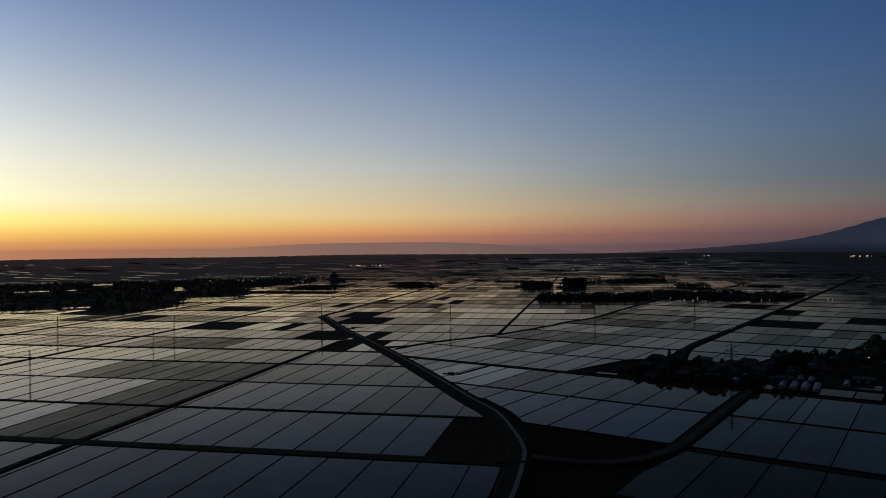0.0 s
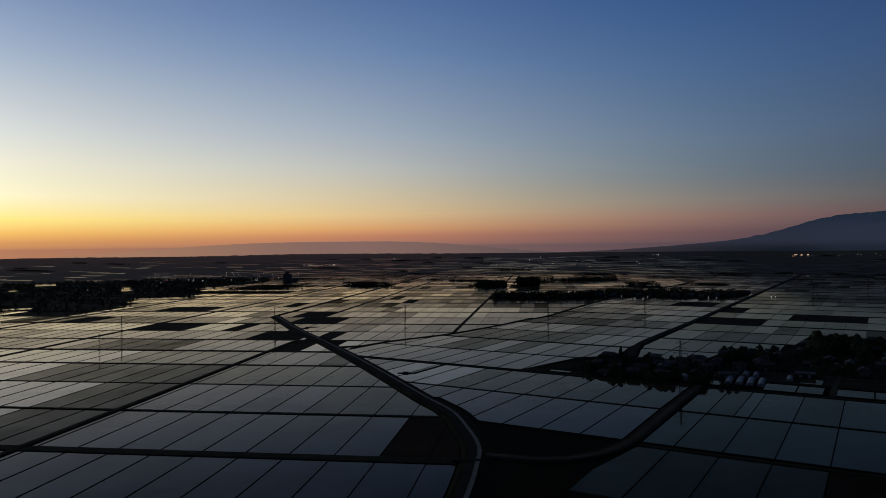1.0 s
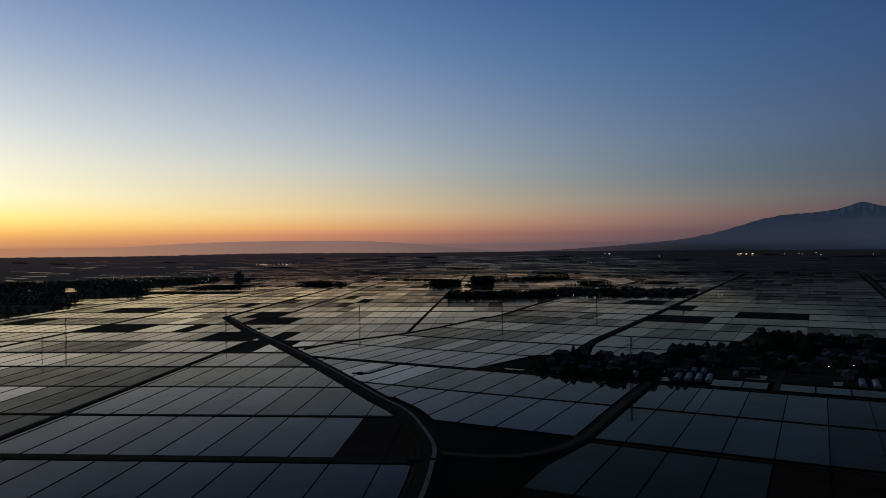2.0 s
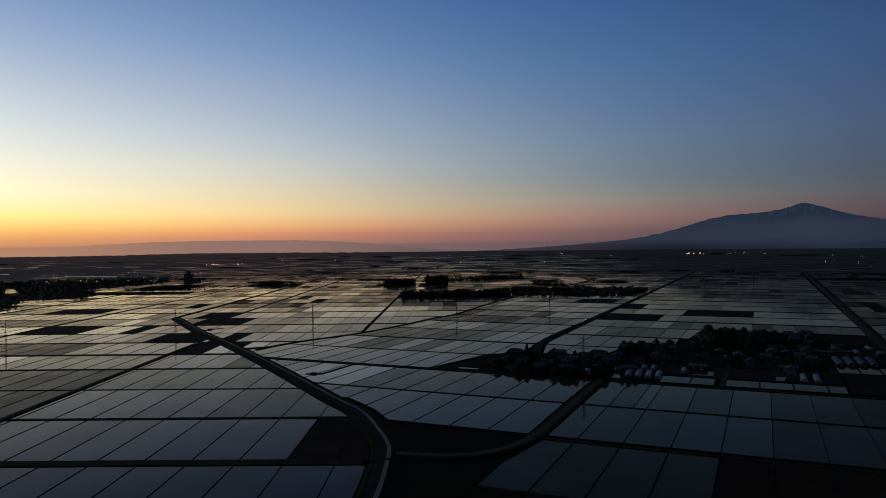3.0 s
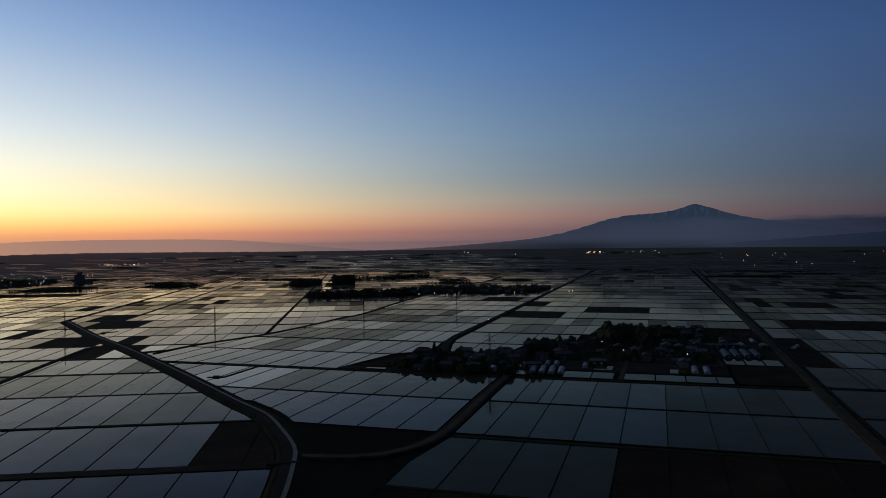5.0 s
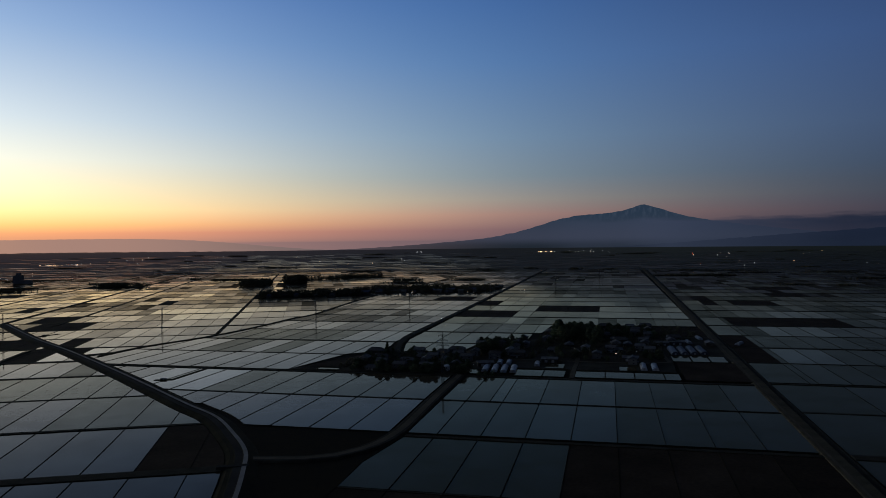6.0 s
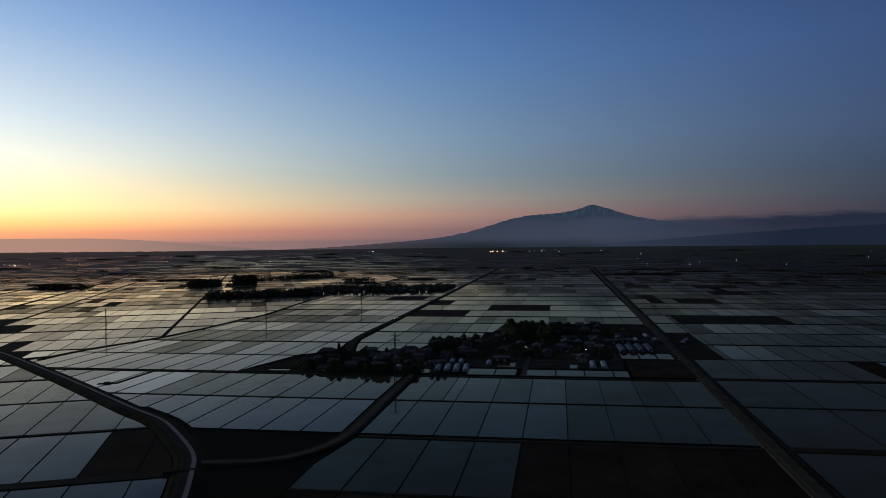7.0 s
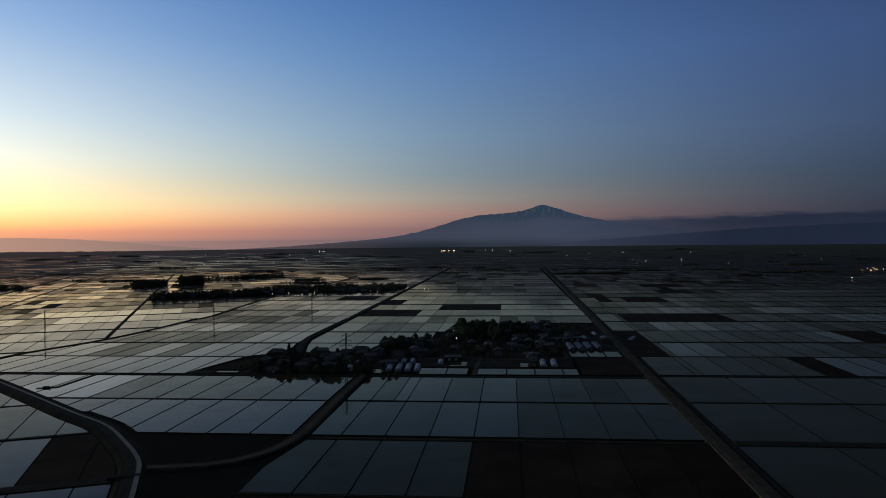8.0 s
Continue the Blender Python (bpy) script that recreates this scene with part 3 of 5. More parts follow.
# heading south: west lies to its right
tagged(ribbon("main_road", main_w, [(-8, -0.4, 0), (-2.1, 1.5, 0), (-1.6, 1.7, 2), (0.9, 1.7, 0), (1.4, 1.4, 1), (5.6, 1.4, 0), (6.4, 1.2, 0), (8.6, 1.1, 0), (11.7, -0.4, 0)], [M_BUND, M_ASPHALT, M_CONCRETE, M_LANE]), "curving paved road with a pale concrete strip on a grassy bank", "road", kind="structure")
for name, line, w in (("bend_road", [g1(*p) for p in BEND_1], 2.2), ("field_road", [g1(-330, v) for v in range(200, 960, 40)], 2.6), ("field_road", [g1(-637, v) for v in range(200, 3200, 60)], 1.6), ("field_road", [g1(-860, v) for v in range(300, 3200, 60)], 1.6), ("field_road", [g1(-485, v) for v in range(1240, 3200, 60)], 2.0), ("field_road", [g1(-390, v) for v in range(1190, 3200, 60)], 1.5), ("field_road", [g1(-131, v) for v in range(1036, 3000, 60)], 1.8)):
    tagged(ribbon(name, line, [(-w - 1.8, -0.4, 0), (-w, 0.8, 0), (-0.9, 0.8, 1), (0.9, 0.8, 0), (w, 0.8, 0), (w + 1.8, -0.4, 0)], [M_BUND, M_LANE]), "straight farm road between flooded paddies", "road", kind="structure")
dr = smooth_line([g2(*p) for p in [(-215, 378), (-190, 383), (-172, 387), (-157, 396), (-147, 410), (-139.5, 430), (-136, 455), (-135.5, 480), (-136.5, 560), (-136.5, 602), (-136, 640), (-136, 656)]], 9)
tagged(ribbon("village_road", dr, [(-6.2, -0.4, 0), (-4.6, 0.7, 0), (-2.4, 0.8, 1), (2.4, 0.8, 0), (4.6, 0.7, 0), (6.2, -0.4, 0)], [M_LANE, M_GRAVEL]), "farm road running into the hamlet", "road", kind="structure")
up = smooth_line([g2(*p) for p in [(-225, 752), (-236, 790), (-247, 835), (-255, 889), (-257, 945), (-255, 1137), (-254, 1500), (-254, 2000), (-254, 3100)]], 16)
tagged(ribbon("north_road", up, [(-6, -0.4, 0), (-4.6, 0.9, 0), (-2.8, 0.95, 1), (2.8, 0.95, 0), (4.6, 0.8, 0), (6.2, -0.4, 0)], [M_BUND, M_ASPHALT]), "raised dark road leaving the hamlet", "road", kind="structure")
br = smooth_line([g2(*p) for p in [(123.5, 60), (123.5, 360), (124, 560), (124.5, 655), (126, 900), (129.5, 1250), (132, 1550), (134.5, 1920), (141, 3150)]], 40)
tagged(ribbon("canal_road", br, [(-7.6, -0.4, 1), (-6.4, 0.6, 1), (-4.6, 0.8, 2), (-3.0, 0.8, 1), (2.6, 0.9, 1), (4.0, 0.2, 0), (5.0, -0.35, 0), (6.4, -0.35, 0), (7.6, 0.1, 0)], [M_LANE, M_VERGE, M_GRAVEL]), "long straight farm road beside a dark irrigation canal", "road", kind="structure")
bm = bmesh.new()
prism(bm, [g1(*p) for p in ((-55, 411.6), (-37, 411.6), (-37, 416.2), (-55, 416.2))], -0.4, 1.78, 0.35)
tagged(part("lane_crossing", bm, M_ASPHALT), "dark lane crossing the curving road", "lane", "farm lanes", "structure")

for pts in ([(-136, 652), (-147, 690), (-152, 728), (-190, 748), (-222, 757)], [(-34, 657), (-34, 700), (-33, 760), (-37, 830), (-60, 868)], [(-147, 696), (-120, 744), (-60, 747), (20, 744), (58, 756)], [(58, 756), (54, 830), (62, 900), (84, 960)]):
    lane = smooth_line([g2(*p) for p in pts], 9)
    tagged(ribbon("hamlet_lane", lane, [(-2.9, 0.4, 0), (-2.2, 0.62, 1), (2.2, 0.62, 0), (2.9, 0.4, 0)], [M_BUND, M_GRAVEL]), "narrow gravel lane between the houses", "lane", "hamlet lanes", "structure")

# ---- far mountain and hills: backdrop relief ----
def bump_at(a, centre, left, right, height, power=1.0):
    w = left if a < centre else right
    k = abs(a - centre) / w
    return height * math.exp(-(k ** power))


def haze_glow(name, low, high, z0, z1, share, foot=None):
    """Far slopes: dark ground with dusk haze painted as emission, graded by height."""
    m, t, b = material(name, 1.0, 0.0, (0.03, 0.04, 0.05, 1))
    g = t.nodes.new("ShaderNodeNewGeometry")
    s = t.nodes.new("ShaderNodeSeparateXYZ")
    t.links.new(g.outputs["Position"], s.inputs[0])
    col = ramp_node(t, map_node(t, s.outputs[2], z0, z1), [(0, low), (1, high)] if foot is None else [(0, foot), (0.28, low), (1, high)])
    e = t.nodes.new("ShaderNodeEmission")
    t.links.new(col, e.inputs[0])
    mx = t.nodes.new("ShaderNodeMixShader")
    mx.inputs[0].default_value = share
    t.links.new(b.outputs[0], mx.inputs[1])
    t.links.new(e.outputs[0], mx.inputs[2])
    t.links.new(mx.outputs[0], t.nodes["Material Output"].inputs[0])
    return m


def streaked(m, z0, z1):
    """Thin old snow in the gullies of the upper slopes."""
    t = m.node_tree
    e = next(n for n in t.nodes if n.type == "EMISSION")
    src = e.inputs[0].links[0].from_socket
    g = t.nodes.new("ShaderNodeNewGeometry")
    v = t.nodes.new("ShaderNodeVectorMath")
    v.operation = "MULTIPLY"
    v.inputs[1].default_value = (0.05, 0.05, 0.02)
    t.links.new(g.outputs["Position"], v.inputs[0])
    n = t.nodes.new("ShaderNodeTexNoise")
    n.inputs["Scale"].default_value, n.inputs["Detail"].default_value = 1.0, 6
    t.links.new(v.outputs[0], n.inputs["Vector"])
    s = t.nodes.new("ShaderNodeSeparateXYZ")
    t.links.new(g.outputs["Position"], s.inputs[0])
    f = math_node(t, "MULTIPLY", map_node(t, n.outputs[0], 0.48, 0.68), map_node(t, s.outputs[2], z0, z1))
    t.links.new(mix_node(t, math_node(t, "MULTIPLY", f, 0.42), src, srgb(52, 61, 77)), e.inputs[0])


def relief(name, radius, depth, a0, a1, height_deg, mat, label, rough=0.0):
    """Slopes on an arc round the plain whose ridge stands at height_deg(bearing) seen from over the fields."""
    verts, faces = [], []
    n, m = int((a1 - a0) * 6), 10
    for i in range(n + 1):
        a = a0 + (a1 - a0) * i / n
        top = 125 + radius * math.tan(radians(height_deg(a) + rough * (noise.noise((a * 1.7, 3.1, 0)) + 0.5 * noise.noise((a * 4.9, 7.7, 0)))))
        for j in range(m + 1):
            k = j / m
            r = radius - depth * (1 - k)
            z = -2 + (top + 2) * (k ** 1.3) * (1 + 0.10 * (1 - k) * k * 4 * noise.noise((a * 2.1, k * 3, 5)))
            verts.append((r * math.sin(radians(a)), r * math.cos(radians(a)), z))
    for i in range(n):
        for j in range(m):
            q = i * (m + 1) + j
            faces.append((q, q + 1, q + m + 2, q + m + 1))
    ob = from_lists(name, verts, faces, mat)
    for p in ob.data.polygons:
        p.use_smooth = True
    return tagged(ob, label, "mountain" if "mountain" in name else "hills", kind="structure")


def hill_deg(a):
    return -0.75 + bump_at(a, -9, 17, 13, 1.12, 3.0)


def mountain_deg(a):
    return -0.75 + bump_at(a, 32.5, 1.7, 2.45, 0.86, 1.4) + bump_at(a, 28.31, 4.85, 11.92, 1.46, 2.07) + bump_at(a, 32.58, 17.94, 18.57, 1.18, 2.77)


def ridge_deg(a):
    return -0.66 + bump_at(a, -30, 9, 7, 0.07, 2) + bump_at(a, -12, 6, 9, 0.1, 2)


def range_deg(a):
    return -1.1 + bump_at(a, 60, 26, 40, 1.95, 2.4)


# haze colours that the slopes emit themselves
M_HILL = haze_glow("far_hill_haze_glow", srgb(130, 104, 95), srgb(128, 101, 94), 60, 160, 0.97)
M_MOUNT = haze_glow("far_mountain_haze_glow", srgb(42, 47, 62), srgb(29, 41, 57), 74, 320, 0.92, srgb(23, 29, 38))
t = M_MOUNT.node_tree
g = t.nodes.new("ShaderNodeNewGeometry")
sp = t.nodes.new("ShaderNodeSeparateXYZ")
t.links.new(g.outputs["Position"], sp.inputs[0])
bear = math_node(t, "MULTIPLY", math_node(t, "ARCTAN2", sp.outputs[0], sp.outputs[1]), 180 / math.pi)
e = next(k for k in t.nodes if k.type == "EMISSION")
# warm haze is painted into the glow along its long western foot
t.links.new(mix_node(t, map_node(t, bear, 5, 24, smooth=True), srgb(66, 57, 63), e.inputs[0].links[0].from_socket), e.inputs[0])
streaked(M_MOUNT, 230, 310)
M_RANGE = haze_glow("far_range_haze_glow", srgb(16, 22, 33), srgb(13, 19, 33), 40, 220, 0.92)
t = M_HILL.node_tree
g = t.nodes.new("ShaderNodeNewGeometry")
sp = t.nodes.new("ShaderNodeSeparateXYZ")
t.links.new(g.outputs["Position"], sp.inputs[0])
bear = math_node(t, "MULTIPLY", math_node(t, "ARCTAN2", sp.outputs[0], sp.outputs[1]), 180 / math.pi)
# the hill's haze glow is painted by bearing, warm in the west, dimmer eastward
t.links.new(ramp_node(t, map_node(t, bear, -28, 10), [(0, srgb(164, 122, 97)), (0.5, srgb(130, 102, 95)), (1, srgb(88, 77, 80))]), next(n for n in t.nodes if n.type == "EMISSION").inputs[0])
relief("hill_backdrop", 4990, 18, -48, 20, hill_deg, M_HILL, "low far ridge with purple dusk haze painted on", 0.025)
M_RIDGE = haze_glow("wooded_ridge_haze_glow", srgb(44, 37, 37), srgb(50, 41, 42), 60, 100, 0.9)
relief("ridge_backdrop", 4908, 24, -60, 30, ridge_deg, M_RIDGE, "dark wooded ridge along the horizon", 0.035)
relief("mountain_backdrop", 4968, 18, 4, 62, mountain_deg, M_MOUNT, "far volcanic mountain with blue dusk haze painted on", 0.05)
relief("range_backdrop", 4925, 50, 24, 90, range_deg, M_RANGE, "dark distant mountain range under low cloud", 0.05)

# low cloud lying against the mountain
m_cloud = bpy.data.materials.new("low_cloud")
m_cloud.use_nodes = True
t = m_cloud.node_tree
t.nodes.clear()
g = t.nodes.new("ShaderNodeNewGeometry")
mp = t.nodes.new("ShaderNodeVectorMath")
mp.operation = "MULTIPLY"
mp.inputs[1].default_value = (0.0016, 0.0016, 0.012)
t.links.new(g.outputs["Position"], mp.inputs[0])
nz = t.nodes.new("ShaderNodeTexNoise")
nz.inputs["Scale"].default_value, nz.inputs["Detail"].default_value = 1.6, 6
t.links.new(mp.outputs[0], nz.inputs["Vector"])
sp = t.nodes.new("ShaderNodeSeparateXYZ")
t.links.new(g.outputs["Position"], sp.inputs[0])
bear = math_node(t, "MULTIPLY", math_node(t, "ARCTAN2", sp.outputs[0], sp.outputs[1]), 180 / math.pi)
level = math_node(t, "ADD", sp.outputs[2], map_node(t, nz.outputs[0], 0.3, 0.7, -20, 20))
level = math_node(t, "SUBTRACT", level, map_node(t, bear, 36, 58, 0.0, 22.0))
top = map_node(t, level, 226, 262, 1.0, 0.0, True)
low = map_node(t, level, 130, 215, 0.72, 1.0, True)
side = map_node(t, bear, 30.0, 35.2, 0.38, 1.0, True)
side = math_node(t, "MULTIPLY", side, map_node(t, bear, 24.0, 28.0, 0.0, 1.0, True))
den = math_node(t, "MULTIPLY", math_node(t, "MULTIPLY", top, low), side)
wisp = map_node(t, nz.outputs[0], 0.35, 0.62, 1.0, 0.86, True)
den = math_node(t, "MULTIPLY", math_node(t, "MULTIPLY", den, wisp), 0.97)
# the cloud's dusk light is put into its emission, darker towards the right
em = t.nodes.new("ShaderNodeEmission")
t.links.new(mix_node(t, map_node(t, bear, 32, 46), srgb(43, 50, 68), srgb(20, 27, 43)), em.inputs[0])
tr = t.nodes.new("ShaderNodeBsdfTransparent")
mx = t.nodes.new("ShaderNodeMixShader")
t.links.new(den, mx.inputs[0])
t.links.new(tr.outputs[0], mx.inputs[1])
t.links.new(em.outputs[0], mx.inputs[2])
t.links.new(mx.outputs[0], t.nodes.new("ShaderNodeOutputMaterial").inputs[0])
verts, faces = [], []
for i in range(80):
    a = radians(24 + i)
    verts += [(4868 * math.sin(a), 4868 * math.cos(a), z) for z in (40, 300)]
faces = [(2 * i, 2 * i + 1, 2 * i + 3, 2 * i + 2) for i in range(79)]
tagged(from_lists("cloud_backdrop", verts, faces, m_cloud), "soft bank of low grey cloud beside the mountain", "cloud", kind="structure")

# far rising land, its evening haze painted as emission that strengthens uphill
m_land_glow, t, b = material("far_land_haze_glow", 1.0)
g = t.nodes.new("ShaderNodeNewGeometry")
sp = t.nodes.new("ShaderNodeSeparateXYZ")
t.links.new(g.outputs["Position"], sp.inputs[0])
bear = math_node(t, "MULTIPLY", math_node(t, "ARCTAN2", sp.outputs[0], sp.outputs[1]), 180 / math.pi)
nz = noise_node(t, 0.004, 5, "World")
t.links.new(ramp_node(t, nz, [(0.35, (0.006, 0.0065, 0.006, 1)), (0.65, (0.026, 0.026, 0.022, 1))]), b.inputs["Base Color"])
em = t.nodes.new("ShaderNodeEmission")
# haze colour painted by bearing, warmer and paler in the west
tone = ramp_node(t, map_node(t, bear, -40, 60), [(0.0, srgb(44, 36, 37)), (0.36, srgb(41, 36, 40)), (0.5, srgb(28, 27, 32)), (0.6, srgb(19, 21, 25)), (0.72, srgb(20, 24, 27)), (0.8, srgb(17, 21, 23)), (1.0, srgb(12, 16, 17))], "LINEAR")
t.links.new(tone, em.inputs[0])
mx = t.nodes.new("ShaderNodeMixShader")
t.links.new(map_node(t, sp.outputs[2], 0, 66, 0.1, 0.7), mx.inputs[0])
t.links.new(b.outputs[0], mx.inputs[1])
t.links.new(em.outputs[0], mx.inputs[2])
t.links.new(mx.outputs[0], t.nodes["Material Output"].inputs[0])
ground.data.materials.append(m_land_glow)
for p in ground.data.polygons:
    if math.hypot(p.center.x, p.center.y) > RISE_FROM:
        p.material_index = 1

# far flooded strips on the rising land
RF = random.Random(11)
verts, faces = [], []
for i in range(1700):
    r = 3150 + 1350 * RF.random() ** 1.4
    a = radians(RF.uniform(-44, 62))
    if -44 < math.degrees(a) < -14 and RF.random() < 0.78:
        continue
    w, d = RF.uniform(30, 160) * (0.5 + RF.random()), RF.uniform(6, 20)
    c = Vector((r * math.sin(a), r * math.cos(a)))
    turn = G1 if a < radians(4) else G2
    ex, ey = Vector((math.cos(turn), -math.sin(turn))), Vector((math.sin(turn), math.cos(turn)))
    q = [c - ex * w / 2 - ey * d / 2, c + ex * w / 2 - ey * d / 2, c + ex * w / 2 + ey * d / 2, c - ex * w / 2 + ey * d / 2]
    base = len(verts)
    verts += [(p.x, p.y, ground_z(*p) + 0.25) for p in q]
    faces.append((base, base + 1, base + 2, base + 3))
tagged(from_lists("far_flooded_strips", verts, faces, M_STRIP), "thin bright strips of far flooded fields", "rice paddies", kind="stuff")

# ---- things of the hamlet ----
M_WALL_A = mottled("dark_board_wall", (0.035, 0.03, 0.025, 1), (0.08, 0.068, 0.056, 1), 0.85, 0.4, 3.0, 0.2, vary=0.3)
M_WALL_B = mottled("plaster_wall", (0.09, 0.083, 0.073, 1), (0.18, 0.168, 0.148, 1), 0.85, 0.4, 3.0, 0.1, vary=0.25)
M_TILE = mottled("roof_tile", (0.05, 0.05, 0.05, 1), (0.125, 0.121, 0.12, 1), 0.7, 0.6, 5.0, 0.5, vary=0.4)
M_TIN = mottled("painted_tin_roof", (0.07, 0.07, 0.072, 1), (0.19, 0.19, 0.19, 1), 0.66, 0.3, 3.0, 0.15, vary=0.3)
M_TIN_BLUE = mottled("blue_tin_roof", (0.08, 0.1, 0.17, 1), (0.14, 0.17, 0.26, 1), 0.66, 0.3, 3.0, 0.15)
M_VINYL_OLD = mottled("dull_greenhouse_film", (0.035, 0.038, 0.048, 1), (0.085, 0.09, 0.105, 1), 0.55, 0.3, 2.0, 0.12, vary=0.5)
M_VINYL = mottled("greenhouse_film", (0.26, 0.262, 0.27, 1), (0.4, 0.4, 0.41, 1), 0.45, 0.3, 2.0, 0.1)
M_STEEL = mottled("galvanised_steel", (0.05, 0.05, 0.05, 1), (0.1, 0.1, 0.1, 1), 0.6, 0.5, 4.0, 0.05)
M_GLASS = material("window_glass", 0.05, 0.0, (0.02, 0.022, 0.025, 1), 1.5)[0]
M_FRAME = mottled("aluminium_frame", (0.2, 0.19, 0.18, 1), (0.32, 0.3, 0.29, 1), 0.5, 1.0, 6.0, 0.0)
M_BARK = mottled("bark", (0.02, 0.016, 0.012, 1), (0.06, 0.05, 0.038, 1), 0.95, 0.8, 5.0, 0.5)
M_LEAF = mottled("dark_foliage", (0.04, 0.05, 0.026, 1), (0.11, 0.125, 0.065, 1), 0.85, 0.15, 1.5, 0.4, vary=0.35)
M_WOODS = mottled("far_foliage", (0.06, 0.055, 0.034, 1), (0.12, 0.108, 0.066, 1), 0.95, 0.02, 0.4, 0.2)
M_CEDAR = mottled("cedar_foliage", (0.025, 0.035, 0.02, 1), (0.06, 0.08, 0.042, 1), 0.9, 0.2, 1.8, 0.4, vary=0.3)
M_YARD = mottled("yard_earth", (0.022, 0.02, 0.013, 1), (0.07, 0.06, 0.042, 1), 0.95, 0.04, 0.8, 0.4)
M_TANK = mottled("white_enamel", (0.5, 0.5, 0.5, 1), (0.7, 0.7, 0.7, 1), 0.4, 0.3, 3.0, 0.05)
M_LAMP = glow("lamp_glow", (1.0, 0.86, 0.66, 1), 4.5)
M_LAMP_WHITE = glow("cold_lamp_glow", (0.85, 0.95, 1.0, 1), 4.5)


def box(bm, x0, x1, y0, y1, z0, z1, taper=0.0):
    v = [bm.verts.new(p) for p in ((x0, y0, z0), (x1, y0, z0), (x1, y1, z0), (x0, y1, z0), (x0 + taper, y0 + taper, z1), (x1 - taper, y0 + taper, z1), (x1 - taper, y1 - taper, z1), (x0 + taper, y1 - taper, z1))]
    for f in ((3, 2, 1, 0), (4, 5, 6, 7), (0, 1, 5, 4), (1, 2, 6, 5), (2, 3, 7, 6), (3, 0, 4, 7)):
        bm.faces.new([v[i] for i in f])


def beam(bm, a, b, r):
    """A square bar from a to b."""
    a, b = Vector(a), Vector(b)
    d = (b - a).normalized()
    s = d.cross(Vector((0, 0, 1)) if abs(d.z) < 0.9 else Vector((1, 0, 0))).normalized() * r
    u = d.cross(s)
    lo = [bm.verts.new(a + p) for p in (s, u, -s, -u)]
    hi = [bm.verts.new(b + p) for p in (s, u, -s, -u)]
    for i in range(4):
        bm.faces.new((lo[i - 1], lo[i], hi[i], hi[i - 1]))
    bm.faces.new(lo)
    bm.faces.new(hi[::-1])


def roof_mesh(bm, w, d, z, rise, eave, hip):
    """A closed roof over w x d: gables drawn in by hip, with eaves of real thickness."""
    x, y = w / 2 + eave, d / 2 + eave
    th = 0.25
    rings = []
    for k in (0.0, th):
        rings.append([bm.verts.new((sx * x, sy * y, z + k - 0.15)) for sx, sy in ((-1, -1), (1, -1), (1, 1), (-1, 1))])
    lo, hi = rings
    bm.faces.new(lo[::-1])
    for i in range(4):
        bm.faces.new((lo[i - 1], lo[i], hi[i], hi[i - 1]))
    a, b = bm.verts.new((-x + hip, 0, z + rise)), bm.verts.new((x - hip, 0, z + rise))
    bm.faces.new((hi[0], hi[1], b, a))
    bm.faces.new((hi[2], hi[3], a, b))
    bm.faces.new((hi[1], hi[2], b))
    bm.faces.new((hi[3], hi[0], a))


def add_window(house, x, y, z, w, h, axis):
    """A framed window on a wall; axis is the wall's outward side."""
    s = 1 if axis[0] == "+" else -1
    def put(bm, hw, hh, d0, d1, oz=0.0):
        if axis[1] == "y":
            box(bm, x - hw, x + hw, min(y + s * d0, y + s * d1), max(y + s * d0, y + s * d1), z - hh + oz, z + hh + oz)
        else:
            box(bm, min(x + s * d0, x + s * d1), max(x + s * d0, x + s * d1), y - hw, y + hw, z - hh + oz, z + hh + oz)
    bm = bmesh.new()
    put(bm, w / 2, h / 2, -0.02, 0.03)
    win = part("window", bm, M_GLASS, house, "dark window")
    bm = bmesh.new()
    rings = []
    for grow, out in ((0.1, 0.0), (0.1, 0.09), (0.0, 0.09), (0.0, 0.03)):
        hw, hh = w / 2 + grow, h / 2 + grow
        ring = []
        for a, c in ((-hw, -hh), (hw, -hh), (hw, hh), (-hw, hh)):
            ring.append(bm.verts.new((x + a, y + s * out, z + c) if axis[1] == "y" else (x + s * out, y + a, z + c)))
        rings.append(ring)
    for lo, hi in zip(rings, rings[1:]):
        for i in range(4):
            bm.faces.new((lo[i - 1], lo[i], hi[i], hi[i - 1]))
    part("frame", bm, M_FRAME, win)
    return win


